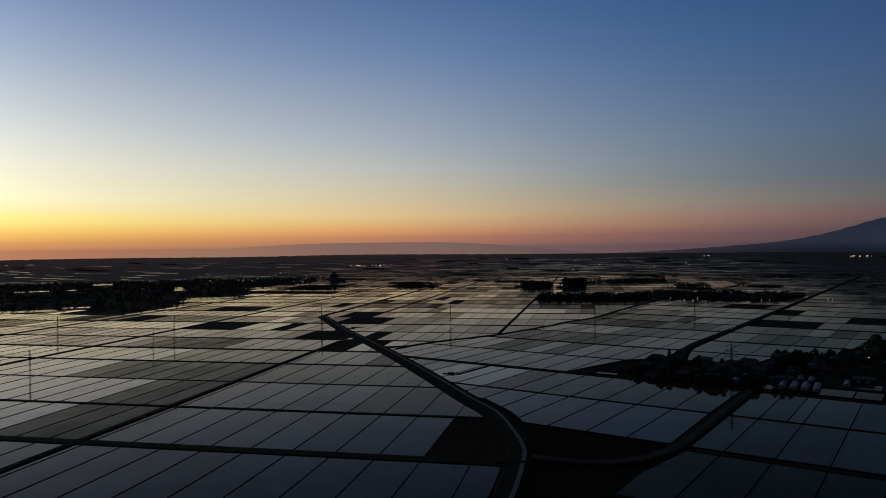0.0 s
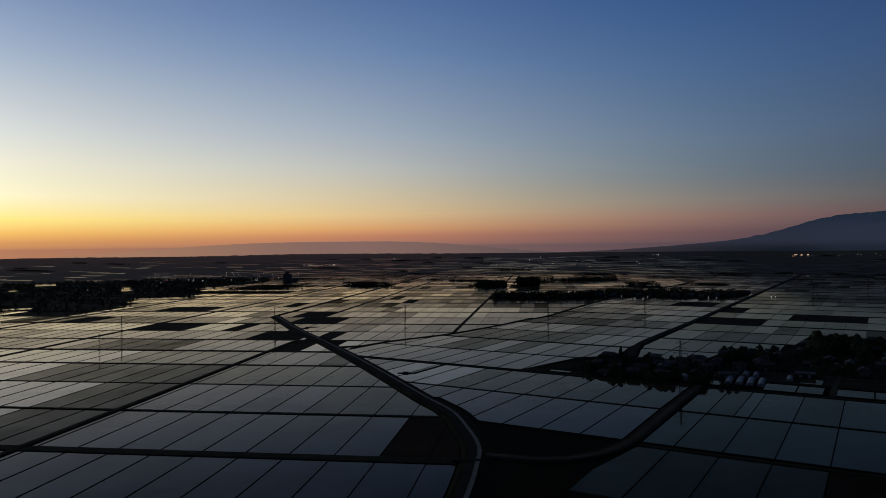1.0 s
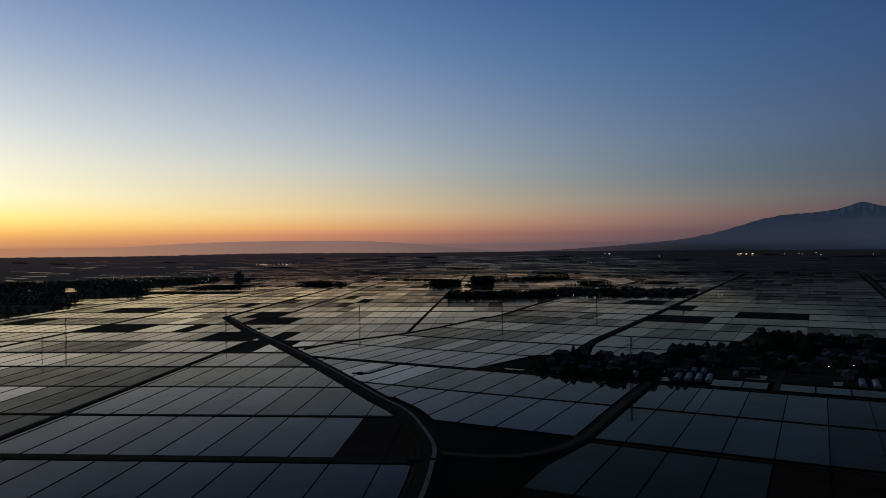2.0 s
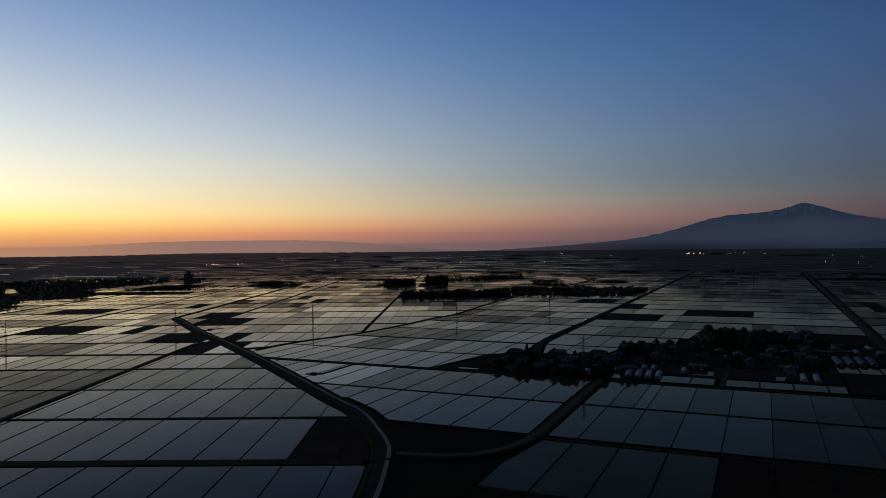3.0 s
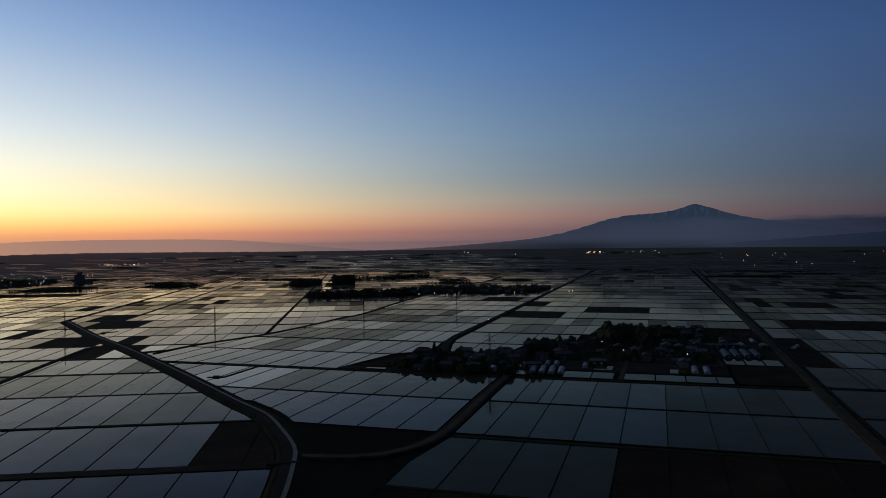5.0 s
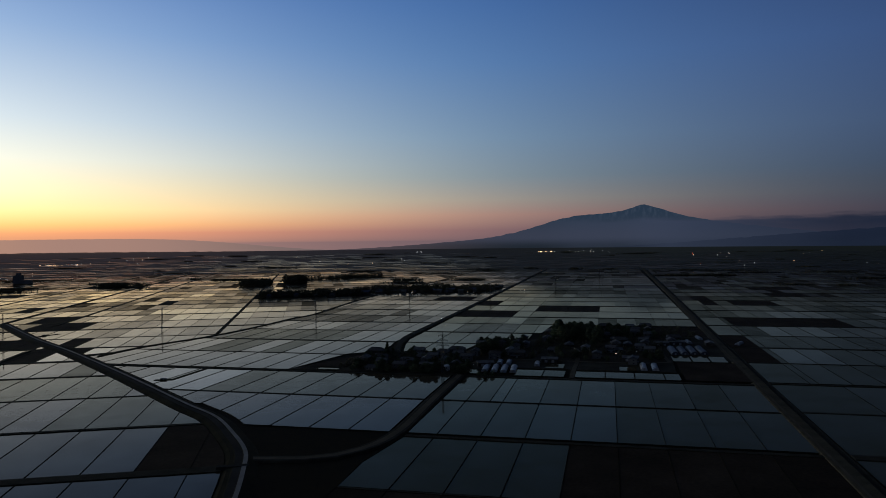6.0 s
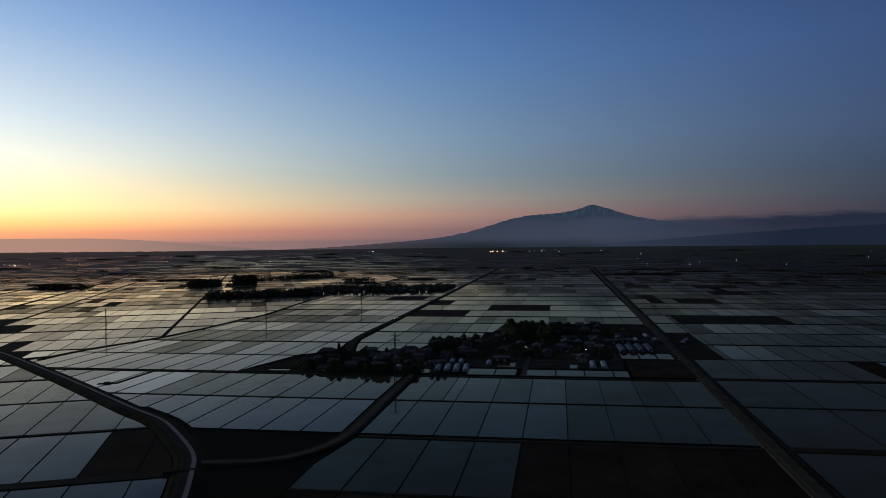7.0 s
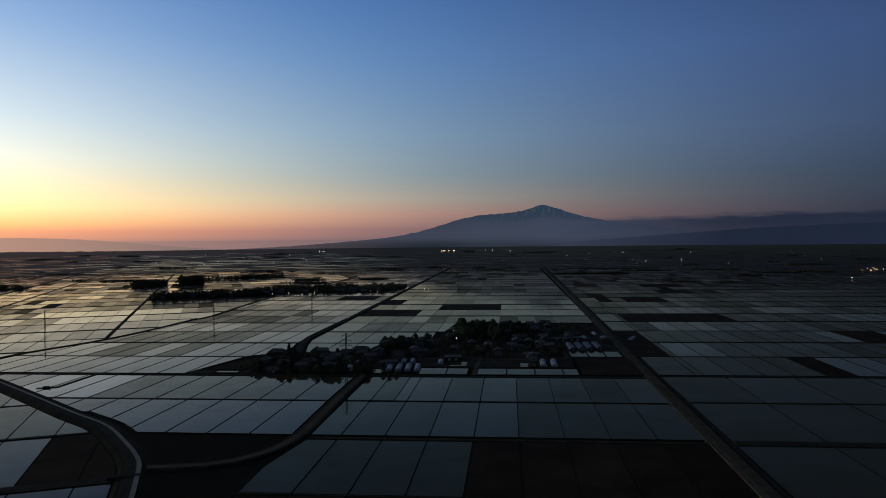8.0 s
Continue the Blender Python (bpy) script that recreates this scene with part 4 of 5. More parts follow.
def farmhouse(w, d, walls, roof, storeys, hip):
    """A house on its yard: walls, tiled roof with ridge, porch roof, door and windows."""
    house = new("farmhouse")
    hgt = 2.9 * storeys
    bm = bmesh.new()
    box(bm, -w / 2, w / 2, -d / 2, d / 2, -0.3, hgt)
    part("wall", bm, walls, house)
    bm = bmesh.new()
    roof_mesh(bm, w, d, hgt, d * 0.27, 0.9, hip)
    r = part("roof", bm, roof, house)
    bm = bmesh.new()
    box(bm, -w / 2 - 0.9 + hip, w / 2 + 0.9 - hip, -0.25, 0.25, hgt + d * 0.27 - 0.12, hgt + d * 0.27 + 0.3, 0.06)
    part("ridge", bm, roof, r)
    bm = bmesh.new()
    z = 2.75
    v = [bm.verts.new(p) for p in ((-w * 0.45, -d / 2, z), (w * 0.2, -d / 2, z), (w * 0.2, -d / 2 - 1.7, z - 0.55), (-w * 0.45, -d / 2 - 1.7, z - 0.55))]
    u = [bm.verts.new(p.co + Vector((0, 0, 0.16))) for p in v]
    bm.faces.new(v)
    bm.faces.new(u[::-1])
    for i in range(4):
        bm.faces.new((v[i - 1], v[i], u[i], u[i - 1]))
    bmesh.ops.recalc_face_normals(bm, faces=bm.faces)
    part("porch_roof", bm, roof, house)
    bm = bmesh.new()
    box(bm, -1.0, 1.0, -d / 2 - 0.06, -d / 2 + 0.02, -0.1, 2.1)
    part("door", bm, M_FRAME, house)
    for s in range(storeys):
        for x in (-w * 0.33, w * 0.3):
            add_window(house, x, -d / 2, 1.5 + 2.8 * s, 1.8, 1.3, "-y")
        add_window(house, w / 2, d * 0.1, 1.5 + 2.8 * s, 1.4, 1.1, "+x")
        add_window(house, -w / 2, -d * 0.1, 1.5 + 2.8 * s, 1.4, 1.1, "-x")
    return house


def shed(w, d, h, roof):
    """A farm shed: board walls, low gable roof, wide sliding doors."""
    s = new("farm_shed")
    bm = bmesh.new()
    box(bm, -w / 2, w / 2, -d / 2, d / 2, -0.3, h)
    part("wall", bm, M_WALL_A, s)
    bm = bmesh.new()
    roof_mesh(bm, w, d, h, d * 0.2, 0.5, 0.02)
    part("roof", bm, roof, s)
    for x in (-w * 0.22, w * 0.22):
        bm = bmesh.new()
        box(bm, x - 1.4, x + 1.4, -d / 2 - 0.08, -d / 2 + 0.02, -0.1, min(2.6, h - 0.2))
        part("door", bm, M_FRAME, s)
    return s


def greenhouse(w, length, film):
    """A tunnel greenhouse: film over steel hoops, end walls, door."""
    gh = new("greenhouse")
    h, n, m = w * 0.43, 12, 8
    prof = [(-w / 2 * math.cos(math.pi * i / n), 0.4 + (h - 0.4) * math.sin(math.pi * i / n)) for i in range(n + 1)]
    prof = [(-w / 2, -0.2)] + prof + [(w / 2, -0.2)]
    bm = bmesh.new()
    rows = []
    for j in range(m + 1):
        y = -length / 2 + length * j / m
        sag = 0.0 if j in (0, m) else 0.02
        rows.append([bm.verts.new((x * (1 - sag), y, z * (1 - sag))) for x, z in prof])
    for a, b in zip(rows, rows[1:]):
        for i in range(len(prof) - 1):
            bm.faces.new((a[i], a[i + 1], b[i + 1], b[i])).smooth = True
    part("cover", bm, film, gh)
    for y, nm in ((-length / 2, "end_wall"), (length / 2, "end_wall")):
        bm = bmesh.new()
        lo = [bm.verts.new((x * 0.99, y, z * 0.99)) for x, z in prof]
        hi = [bm.verts.new((x * 0.99, y + 0.08, z * 0.99)) for x, z in prof]
        bm.faces.new(lo)
        bm.faces.new(hi[::-1])
        e = part(nm, bm, film, gh)
    bm = bmesh.new()
    box(bm, -0.9, 0.9, -length / 2 - 0.07, -length / 2 - 0.01, -0.1, 2.0)
    part("door", bm, M_FRAME, gh)
    for j in range(m + 1):
        y = -length / 2 + length * j / m
        bm = bmesh.new()
        rings = [[bm.verts.new((x * k, y + o, z * k)) for k, o in ((1.0, -0.05), (1.02, -0.05), (1.02, 0.05), (1.0, 0.05))] for x, z in prof]
        for a, b in zip(rings, rings[1:]):
            for i in range(4):
                bm.faces.new((a[i - 1], a[i], b[i], b[i - 1]))
        part("hoop", bm, M_STEEL, gh)
    return gh


def clump(verts, faces, c, r, rng, flat=1.0):
    """A ragged tuft of leaves: an eight-sided burr with uneven points."""
    base = len(verts)
    turn = rng.uniform(0, 3.14)
    for k in range(4):
        a = turn + k * math.pi / 2
        q = r * rng.uniform(0.6, 1.25)
        verts.append((c[0] + q * math.cos(a), c[1] + q * math.sin(a), c[2] + r * rng.uniform(-0.35, 0.35) * flat))
    verts.append((c[0], c[1], c[2] + r * rng.uniform(0.6, 1.1) * flat))
    verts.append((c[0], c[1], c[2] - r * rng.uniform(0.5, 0.9) * flat))
    for k in range(4):
        n = (k + 1) % 4
        faces.append((base + k, base + n, base + 4))
        faces.append((base + n, base + k, base + 5))


def leaf_bits(verts, faces, c, r, rng, n):
    for _ in range(n):
        d = Vector((rng.gauss(0, 1), rng.gauss(0, 1), rng.gauss(0, 0.8))).normalized() * r * rng.uniform(0.85, 1.35)
        p, s = Vector(c) + d, r * rng.uniform(0.12, 0.28)
        u = Vector((rng.uniform(-1, 1), rng.uniform(-1, 1), rng.uniform(-1, 1))).normalized() * s
        w = u.cross(Vector((rng.uniform(-1, 1), rng.uniform(-1, 1), rng.uniform(-1, 1)))).normalized() * s
        base = len(verts)
        verts.extend([tuple(p - u), tuple(p + w), tuple(p + u)])
        faces.append((base, base + 1, base + 2))


def trunk_mesh(h, r, rng, limbs):
    bm = bmesh.new()
    prev, n = None, 6
    for k in range(6):
        z, q = h * k / 5 - 0.3, r * (1 - 0.75 * k / 5)
        ring = [bm.verts.new((q * math.cos(6.283 * i / n) + 0.15 * math.sin(k * 1.3), q * math.sin(6.283 * i / n), z)) for i in range(n)]
        if prev:
            for i in range(n):
                bm.faces.new((prev[i - 1], prev[i], ring[i], ring[i - 1])).smooth = True
        prev = ring
    for a, z, l in limbs:
        beam(bm, (0, 0, z), (l * math.cos(a), l * math.sin(a), z + l * 0.6), r * 0.28)
    return bm


def broadleaf(seed, h, spread):
    rng = random.Random(seed)
    tree = new("tree")
    limbs = [(rng.uniform(0, 6.28), h * rng.uniform(0.3, 0.6), spread * rng.uniform(0.5, 0.9)) for _ in range(7)]
    part("trunk", trunk_mesh(h * 0.8, h * 0.03, rng, limbs), M_BARK, tree)
    verts, faces = [], []
    for _ in range(150):
        a, k = rng.uniform(0, 6.283), rng.random() ** 0.5
        z = h * rng.uniform(0.1, 0.98)
        lim = spread * math.sin(math.pi * min(1, max(0.05, (z / h + 0.12) / 1.12))) ** 0.7 * (0.8 + 0.25 * math.sin(3 * a + seed) + 0.15 * math.sin(7 * a))
        c = (lim * k * math.cos(a), lim * k * math.sin(a), z)
        r = h * rng.uniform(0.08, 0.14)
        clump(verts, faces, c, r, rng, 0.8)
        leaf_bits(verts, faces, c, r, rng, 6)
    from_lists("crown", verts, faces, M_LEAF, tree)
    return tree


def conifer(seed, h, spread):
    rng = random.Random(seed)
    tree = new("tree")
    part("trunk", trunk_mesh(h * 0.95, h * 0.02, rng, []), M_BARK, tree)
    verts, faces = [], []
    for k in range(100):
        z = h * (0.12 + 0.86 * (k / 100) ** 0.9)
        lim = spread * (1 - z / h) ** 0.8 * rng.uniform(0.35, 1.1)
        a = k * 2.4
        c = (lim * math.cos(a), lim * math.sin(a), z - lim * 0.2)
        clump(verts, faces, c, h * rng.uniform(0.06, 0.1), rng, 0.6)
        leaf_bits(verts, faces, c, h * 0.05, rng, 4)
    from_lists("crown", verts, faces, M_CEDAR, tree)
    return tree


RV = random.Random(21)


def at2(u, v, z=0.0, turn=0.0):
    """A pose on the second grid, turned from its axes."""
    x, y = g2(u, v)
    return pose(x, y, z, 0, 0, -29.8 + turn)


# the hamlet's ground
bm = bmesh.new()
yard = list(HAMLET)
if area(yard) < 0:
    yard.reverse()
prism(bm, yard, -0.4, 0.45, 0.6)
tagged(part("hamlet_ground", bm, M_YARD), "dark earth yards of the hamlet", "ground", kind="structure")

# trees: six kinds, then copies
KINDS = [broadleaf(1, 10, 5.6), broadleaf(2, 13, 7.0), broadleaf(3, 7, 4.6), conifer(4, 15, 4.0), conifer(5, 12, 3.6), broadleaf(6, 18, 7.5)]
LABELS = ["dark broadleaf tree in the hamlet", "tall dark broadleaf tree in the hamlet", "small rounded garden tree among houses", "dark cedar with a pointed top", "slender dark cedar tree in the hamlet", "large old spreading tree above the roofs"]
used = [False] * len(KINDS)


def plant(kind, u, v, size=1.0, base=0.4):
    if base > 0 and (not inside(g2(u, v), HAMLET) or (-161 < u < -144 and v < 682)):
        return
    m = at2(u, v, base, RV.uniform(0, 360)) @ Matrix.Diagonal((size, size, size * RV.uniform(0.85, 1.15), 1))
    if not used[kind]:
        used[kind] = True
        ob = KINDS[kind]
        ob.matrix_basis = m
    else:
        ob = copy_thing(KINDS[kind], Matrix())
        ob.matrix_basis = m
    tagged(ob, LABELS[kind], "tree", "hamlet trees")


plant(3, -236, 752, 0.95)
plant(4, -231, 757, 0.7)
for i in range(34):       # hedge trees at the water's edge
    plant(RV.choice((0, 0, 2)), RV.uniform(-222, -133), RV.uniform(659, 668), RV.uniform(0.5, 0.85))
for i in range(40):       # the western spur, close to the lane
    plant(RV.choice((0, 0, 2, 2, 1)), RV.uniform(-252, -136) if i % 3 else RV.uniform(-200, -136), RV.uniform(663, 700), RV.uniform(0.4, 0.7))
for i in range(74):
    plant(RV.choice((0, 2, 2, 0, 2)), RV.uniform(-258, -146), RV.uniform(690, 782), RV.uniform(0.45, 0.75))
for i in range(34):       # the old grove, close under the tall row at its end
    plant(RV.choice((5, 5, 1, 1)), RV.uniform(-66, -12), RV.uniform(890, 945), RV.uniform(0.9, 1.12))
for u, v, k in ((-10, 926, 1.25), (-4, 930, 1.2), (2, 924, 1.25), (8, 930, 1.1)):
    plant(4, u, v, k)
for i in range(36):
    plant(RV.choice((1, 0, 0, 5)), RV.uniform(-152, -96), RV.uniform(806, 862), RV.uniform(0.55, 0.85))
for i in range(74):
    plant(RV.choice((0, 1, 2, 0)), RV.uniform(-140, 52), RV.uniform(745, 1020), RV.uniform(0.4, 0.8))
for i in range(26):
    plant(RV.choice((0, 2, 1)), RV.uniform(-10, 54), RV.uniform(930, 1040), RV.uniform(0.5, 0.85))
for i in range(14):
    plant(2, RV.uniform(54, 80), RV.uniform(890, 948), RV.uniform(0.5, 0.9))
for u, v in ((-142, 690), (-112, 656), (-106, 657), (-118, 657)):
    plant(2, u, v, 0.7, -0.2)

# houses: four kinds, then copies
HOUSES = [farmhouse(14, 9, M_WALL_A, M_TILE, 1, 2.2), farmhouse(12, 8.5, M_WALL_B, M_TILE, 2, 1.6), farmhouse(10, 8, M_WALL_B, M_TIN, 2, 0.05), farmhouse(16, 10, M_WALL_A, M_TILE, 2, 3.0)]
HLABEL = ["low dark farmhouse with a hipped tile roof", "two-storey plastered house with dark tiles", "two-storey house with a grey tin roof", "large dark timber farmhouse with tiled roof"]
hused = [False] * 4
spots = []
# the houses along the spur and the lane first, then the rest of the hamlet
KNOWN = [(3, -250, 756, 0), (0, -193, 744, 4), (1, -174, 757, -3), (2, -157, 752, 2), (0, -204, 716, 0), (1, -182, 712, 90), (2, -222, 690, 0), (0, -166, 726, 90), (0, -236, 732, 5), (2, -246, 708, 90), (0, -224, 668, 0), (1, -200, 676, 0), (2, -180, 733, 0), (0, -150, 706, 90), (3, -163, 776, 0), (1, -145, 734, 0), (2, -204, 768, 3), (1, -118, 752, 0), (3, -96, 764, 0), (0, 8, 906, 0), (2, 42, 812, 0), (1, -14, 772, 90)]
for i in range(400):
    if i < len(KNOWN):
        k, u, v, turn = KNOWN[i]
    else:
        k, u, v, turn = RV.choice((0, 1, 2, 3)), RV.uniform(-150, 108), RV.uniform(735, 1030), RV.choice((0, 90, 180, 270)) + RV.uniform(-6, 6)
    x, y = g2(u, v)
    if len(spots) >= 58 or not inside((x, y), HAMLET):
        continue
    if any(math.dist((u, v), s) < (15 if i < len(KNOWN) else 18) for s in spots) or (-66 < u < -4 and 880 < v < 945) or (-126 < u < -84 and v < 735) or (24 < u < 46 and v < 770) or (46 < u and v < 866) or (55 < u and v > 946) or (80 < u and v > 866) or abs(u + 37) < 8 and v < 800:
        continue
    spots.append((u, v))
    m = at2(u, v, 0.45, turn)
    if not hused[k]:
        hused[k] = True
        ob = HOUSES[k]
        ob.matrix_basis = m
    else:
        ob = copy_thing(HOUSES[k], m)
    tagged(ob, HLABEL[k], "house", "hamlet houses")

# sheds
SHED = shed(16, 9, 3.6, M_TIN)
for i, (u, v, turn) in enumerate(((-121, 708, 20), (-175, 690, 0), (58, 874, 0), (112, 884, 90), (20, 760, 0), (-60, 740, 0), (5, 815, 5), (76, 884, 0), (20, 862, 90))):
    ob = copy_thing(SHED, at2(u, v, 0.45, turn)) if i else SHED
    ob.matrix_basis = at2(u, v, 0.45, turn)
    tagged(ob, "farm shed with a pale tin roof", "shed", "farm sheds")

# greenhouses: the row of four by the lane, two behind, a pair, short ones by the canal road and four wide old ones
GH_LONG, GH_SHORT, GH_OLD = greenhouse(6.2, 31, M_VINYL), greenhouse(5.6, 20, M_VINYL), greenhouse(8.0, 46, M_VINYL_OLD)
for g0, u, v, turn in ((GH_LONG, -117.5, 690, 4), (GH_LONG, -108.5, 690, 4), (GH_LONG, -99.5, 690, 4), (GH_LONG, -90.5, 690, 4), (GH_SHORT, -109, 727, 4), (GH_SHORT, -100, 727, 4), (GH_SHORT, -71, 722, 4), (GH_LONG, 31, 720, 0), (GH_LONG, 41.5, 720, 0), (GH_SHORT, 91, 904, 4), (GH_SHORT, 107, 942, 5), (GH_SHORT, 147, 900, -22), (GH_OLD, 67, 827, 2), (GH_OLD, 77, 829, 2), (GH_OLD, 87.2, 832, 2), (GH_OLD, 97.4, 834, 2)):
    first = g0.get("label") is None
    ob = g0 if first else copy_thing(g0, at2(u, v, 0.45 if u < 120 else 0.3, turn))
    if first:
        ob.matrix_basis = at2(u, v, 0.45, turn)
    tagged(ob, "pale film tunnel greenhouse" if g0 is GH_LONG else "wide old greenhouse with dull bluish film" if g0 is GH_OLD else "short pale tunnel greenhouse", "greenhouse", "greenhouses")

# white tank by the crossing
tank = new("storage_tank")
bm = bmesh.new()
bmesh.ops.create_cone(bm, cap_ends=True, segments=28, radius1=3.1, radius2=3.1, depth=4.2, matrix=Matrix.Translation((0, 0, 2.1)))
part("body", bm, M_TANK, tank)
bm = bmesh.new()
bmesh.ops.create_uvsphere(bm, u_segments=28, v_segments=10, radius=3.15, matrix=Matrix.Translation((0, 0, 4.2)) @ Matrix.Diagonal((1, 1, 0.55, 1)))
part("dome", bm, M_TANK, tank)
bm = bmesh.new()
for x in (-0.25, 0.25):
    beam(bm, (x, -3.25, 0), (x, -3.25, 4.6), 0.04)
for k in range(12):
    beam(bm, (-0.25, -3.25, 0.4 + 0.35 * k), (0.25, -3.25, 0.4 + 0.35 * k), 0.025)
part("ladder", bm, M_STEEL, tank)
tank.matrix_basis = at2(-153, 675, 0.4)
tagged(tank, "white round storage tank beside the lane", "tank")

# small flooded plots between the lane and the yards
for (u0, u1, v0, v1) in ((-281, -259, 662, 672), (-139, -121, 664, 686), (-87, -61.4, 660, 693), (-61, -41, 660, 693), (-32, -5, 660, 692), (-4.6, 21, 660, 692), (21.4, 47, 660, 692), (47.4, 61, 660, 692), (-62, -44, 704, 730), (8, 24, 700, 724), (62, 80, 762, 800), (81, 98, 762, 800), (99, 115, 762, 800)):
    outline = [g2(u0, v0), g2(u1, v0), g2(u1, v1), g2(u0, v1)]
    if area(outline) < 0:
        outline.reverse()
    w, b = ([], []), ([], [])
    field_mesh(outline, False, w, b)
    for lst in (w, b):
        lst[0][:] = [(x, y, z + 0.5) for x, y, z in lst[0]]
    ob = from_lists("rice_paddy", *w, M_HAZY_EAST)
    tagged(ob, "small flooded plot beside the hamlet", "rice paddy", "small plots")
    from_lists("bund", *b, M_BUND, ob)


for corners in ([(64, 661), (119, 661), (119, 758), (64, 758)], [(57, 958), (119, 958), (119, 1044), (57, 1044)], [(-301, 676), (-256, 676), (-256, 752), (-268, 752)]):
    w, b = ([], []), ([], [])
    outline = [g2(*p) for p in corners]
    if area(outline) < 0:
        outline.reverse()
    field_mesh(outline, True, w, b)
    for lst in (w, b):
        lst[0][:] = [(x, y, z + 0.5) for x, y, z in lst[0]]
    ob = from_lists("crop_field", *w, M_CROP)
    tagged(ob, "unflooded dark field beside the hamlet", "field", "dry fields")
    from_lists("bund", *b, M_BUND, ob)


# ---- pump huts on their banks, out among the paddies ----
def pump_hut(length):
    hut = new("pump_hut")
    bm = bmesh.new()
    half = [(-length / 2, -4.2), (length / 2, -4.2), (length / 2, 4.2), (-length / 2, 4.2)]
    prism(bm, half, -0.3, 0.9, 1.4)
    part("bank", bm, M_BUND, hut)
    bm = bmesh.new()
    box(bm, -3, 2, -1.8, 1.8, 0.8, 3.2)
    part("wall", bm, M_WALL_A, hut)
    bm = bmesh.new()
    roof_mesh(bm, 5, 3.6, 3.2, 0.9, 0.3, 0.02)
    part("roof", bm, M_TIN, hut)
    bm = bmesh.new()
    box(bm, -0.6, 0.4, -1.9, -1.8, 0.9, 2.8)
    part("door", bm, M_FRAME, hut)
    return hut


for length, u, v, turn in ((18, -399, 588, 20), (46, -756, 845, 75)):
    ob = pump_hut(length)
    ob.matrix_basis = at2(u, v, 0, turn) @ Matrix.Diagonal((1.0, 0.8, 0.42, 1))
    tagged(ob, "small dark pump hut on a grassy bank", "hut", "pump huts")
bm = bmesh.new()
strip = [g2(-393.5, 590), g2(-390.5, 590), g2(-390.5, 651), g2(-393.5, 651)]
prism(bm, strip, -0.3, 0.6, 0.5)
tagged(part("farm_lane", bm, M_BUND), "grassy bank leading to the pump hut", "lane", "farm lanes", "structure")

# ---- power line pylons ----
def pylon(h):
    """A lattice pylon: four tapering legs, braces, three pairs of arms with insulators."""
    p = new("pylon")
    w0, w1 = h * 0.03, h * 0.01
    corner = lambda k, z: (((1, 1), (-1, 1), (-1, -1), (1, -1))[k][0] * (w0 + (w1 - w0) * z / h), ((1, 1), (-1, 1), (-1, -1), (1, -1))[k][1] * (w0 + (w1 - w0) * z / h), z)
    for k in range(4):
        bm = bmesh.new()
        beam(bm, corner(k, -0.3), corner(k, h), 0.13)
        part("leg", bm, M_STEEL, p)
    zs = [0, 0.16, 0.31, 0.45, 0.57, 0.68, 0.78, 0.87, 0.95]
    for a, b in zip(zs, zs[1:]):
        for k in range(4):
            j = (k + 1) % 4
            for p0, p1 in ((corner(k, a * h), corner(j, b * h)), (corner(j, a * h), corner(k, b * h)), (corner(k, b * h), corner(j, b * h))):
                bm = bmesh.new()
                beam(bm, p0, p1, 0.06)
                part("brace", bm, M_STEEL, p)
    for z, l in ((0.68, 5.0), (0.8, 4.2), (0.92, 3.4)):
        bm = bmesh.new()
        for s in (-1, 1):
            beam(bm, (s * w1, 0, z * h), (s * l, 0, z * h + 0.2), 0.13)
            beam(bm, (s * w1, 0, z * h + 1.4), (s * l, 0, z * h + 0.2), 0.09)
        arm = part("cross_arm", bm, M_STEEL, p)
        for s in (-1, 1):
            bm = bmesh.new()
            bmesh.ops.create_cone(bm, cap_ends=True, segments=8, radius1=0.16, radius2=0.1, depth=1.5, matrix=Matrix.Translation((s * l, 0, z * h - 0.6)))
            part("insulator", bm, M_TANK, arm)
    return p


PYLON = pylon(32)
first = True
for x, y, k, turn in ((-275, 1066, 1.15, 70), (-86, 1125, 1.05, 75), (140, 1160, 1.0, 60), (327, 1292, 0.95, 45), (560, 1490, 0.95, 45), (828, 1718, 1.0, 45), (1089, 1958, 1.0, 45), (-466, 985, 1.03, 70), (-658, 1014, 0.9, 80), (-474, 685, 0.82, 20), (-441, 874, 0.7, 20), (196, 652, 1.2, 30)):
    m = pose(x, y, 0, 0, 0, -turn) @ Matrix.Diagonal((k, k, k, 1))
    if first:
        ob, first = PYLON, False
    else:
        ob = copy_thing(PYLON, Matrix())
    ob.matrix_basis = m
    tagged(ob, "grey steel lattice power pylon in the paddies", "pylon", "power pylons")


# ---- lamps ----
def street_lamp(glowing):
    l = new("street_lamp")
    bm = bmesh.new()
    bmesh.ops.create_cone(bm, cap_ends=True, segments=8, radius1=0.09, radius2=0.06, depth=5.5, matrix=Matrix.Translation((0, 0, 2.75)))
    part("pole", bm, M_STEEL, l)
    bm = bmesh.new()
    beam(bm, (0, 0, 5.4), (1.1, 0, 5.7), 0.05)
    part("arm", bm, M_STEEL, l)
    bm = bmesh.new()
    bmesh.ops.create_uvsphere(bm, u_segments=10, v_segments=6, radius=0.26, matrix=Matrix.Translation((1.2, 0, 5.6)) @ Matrix.Diagonal((1, 1, 0.6, 1)))
    part("lamp_head", bm, glowing, l, "glowing lamp head")
    return l


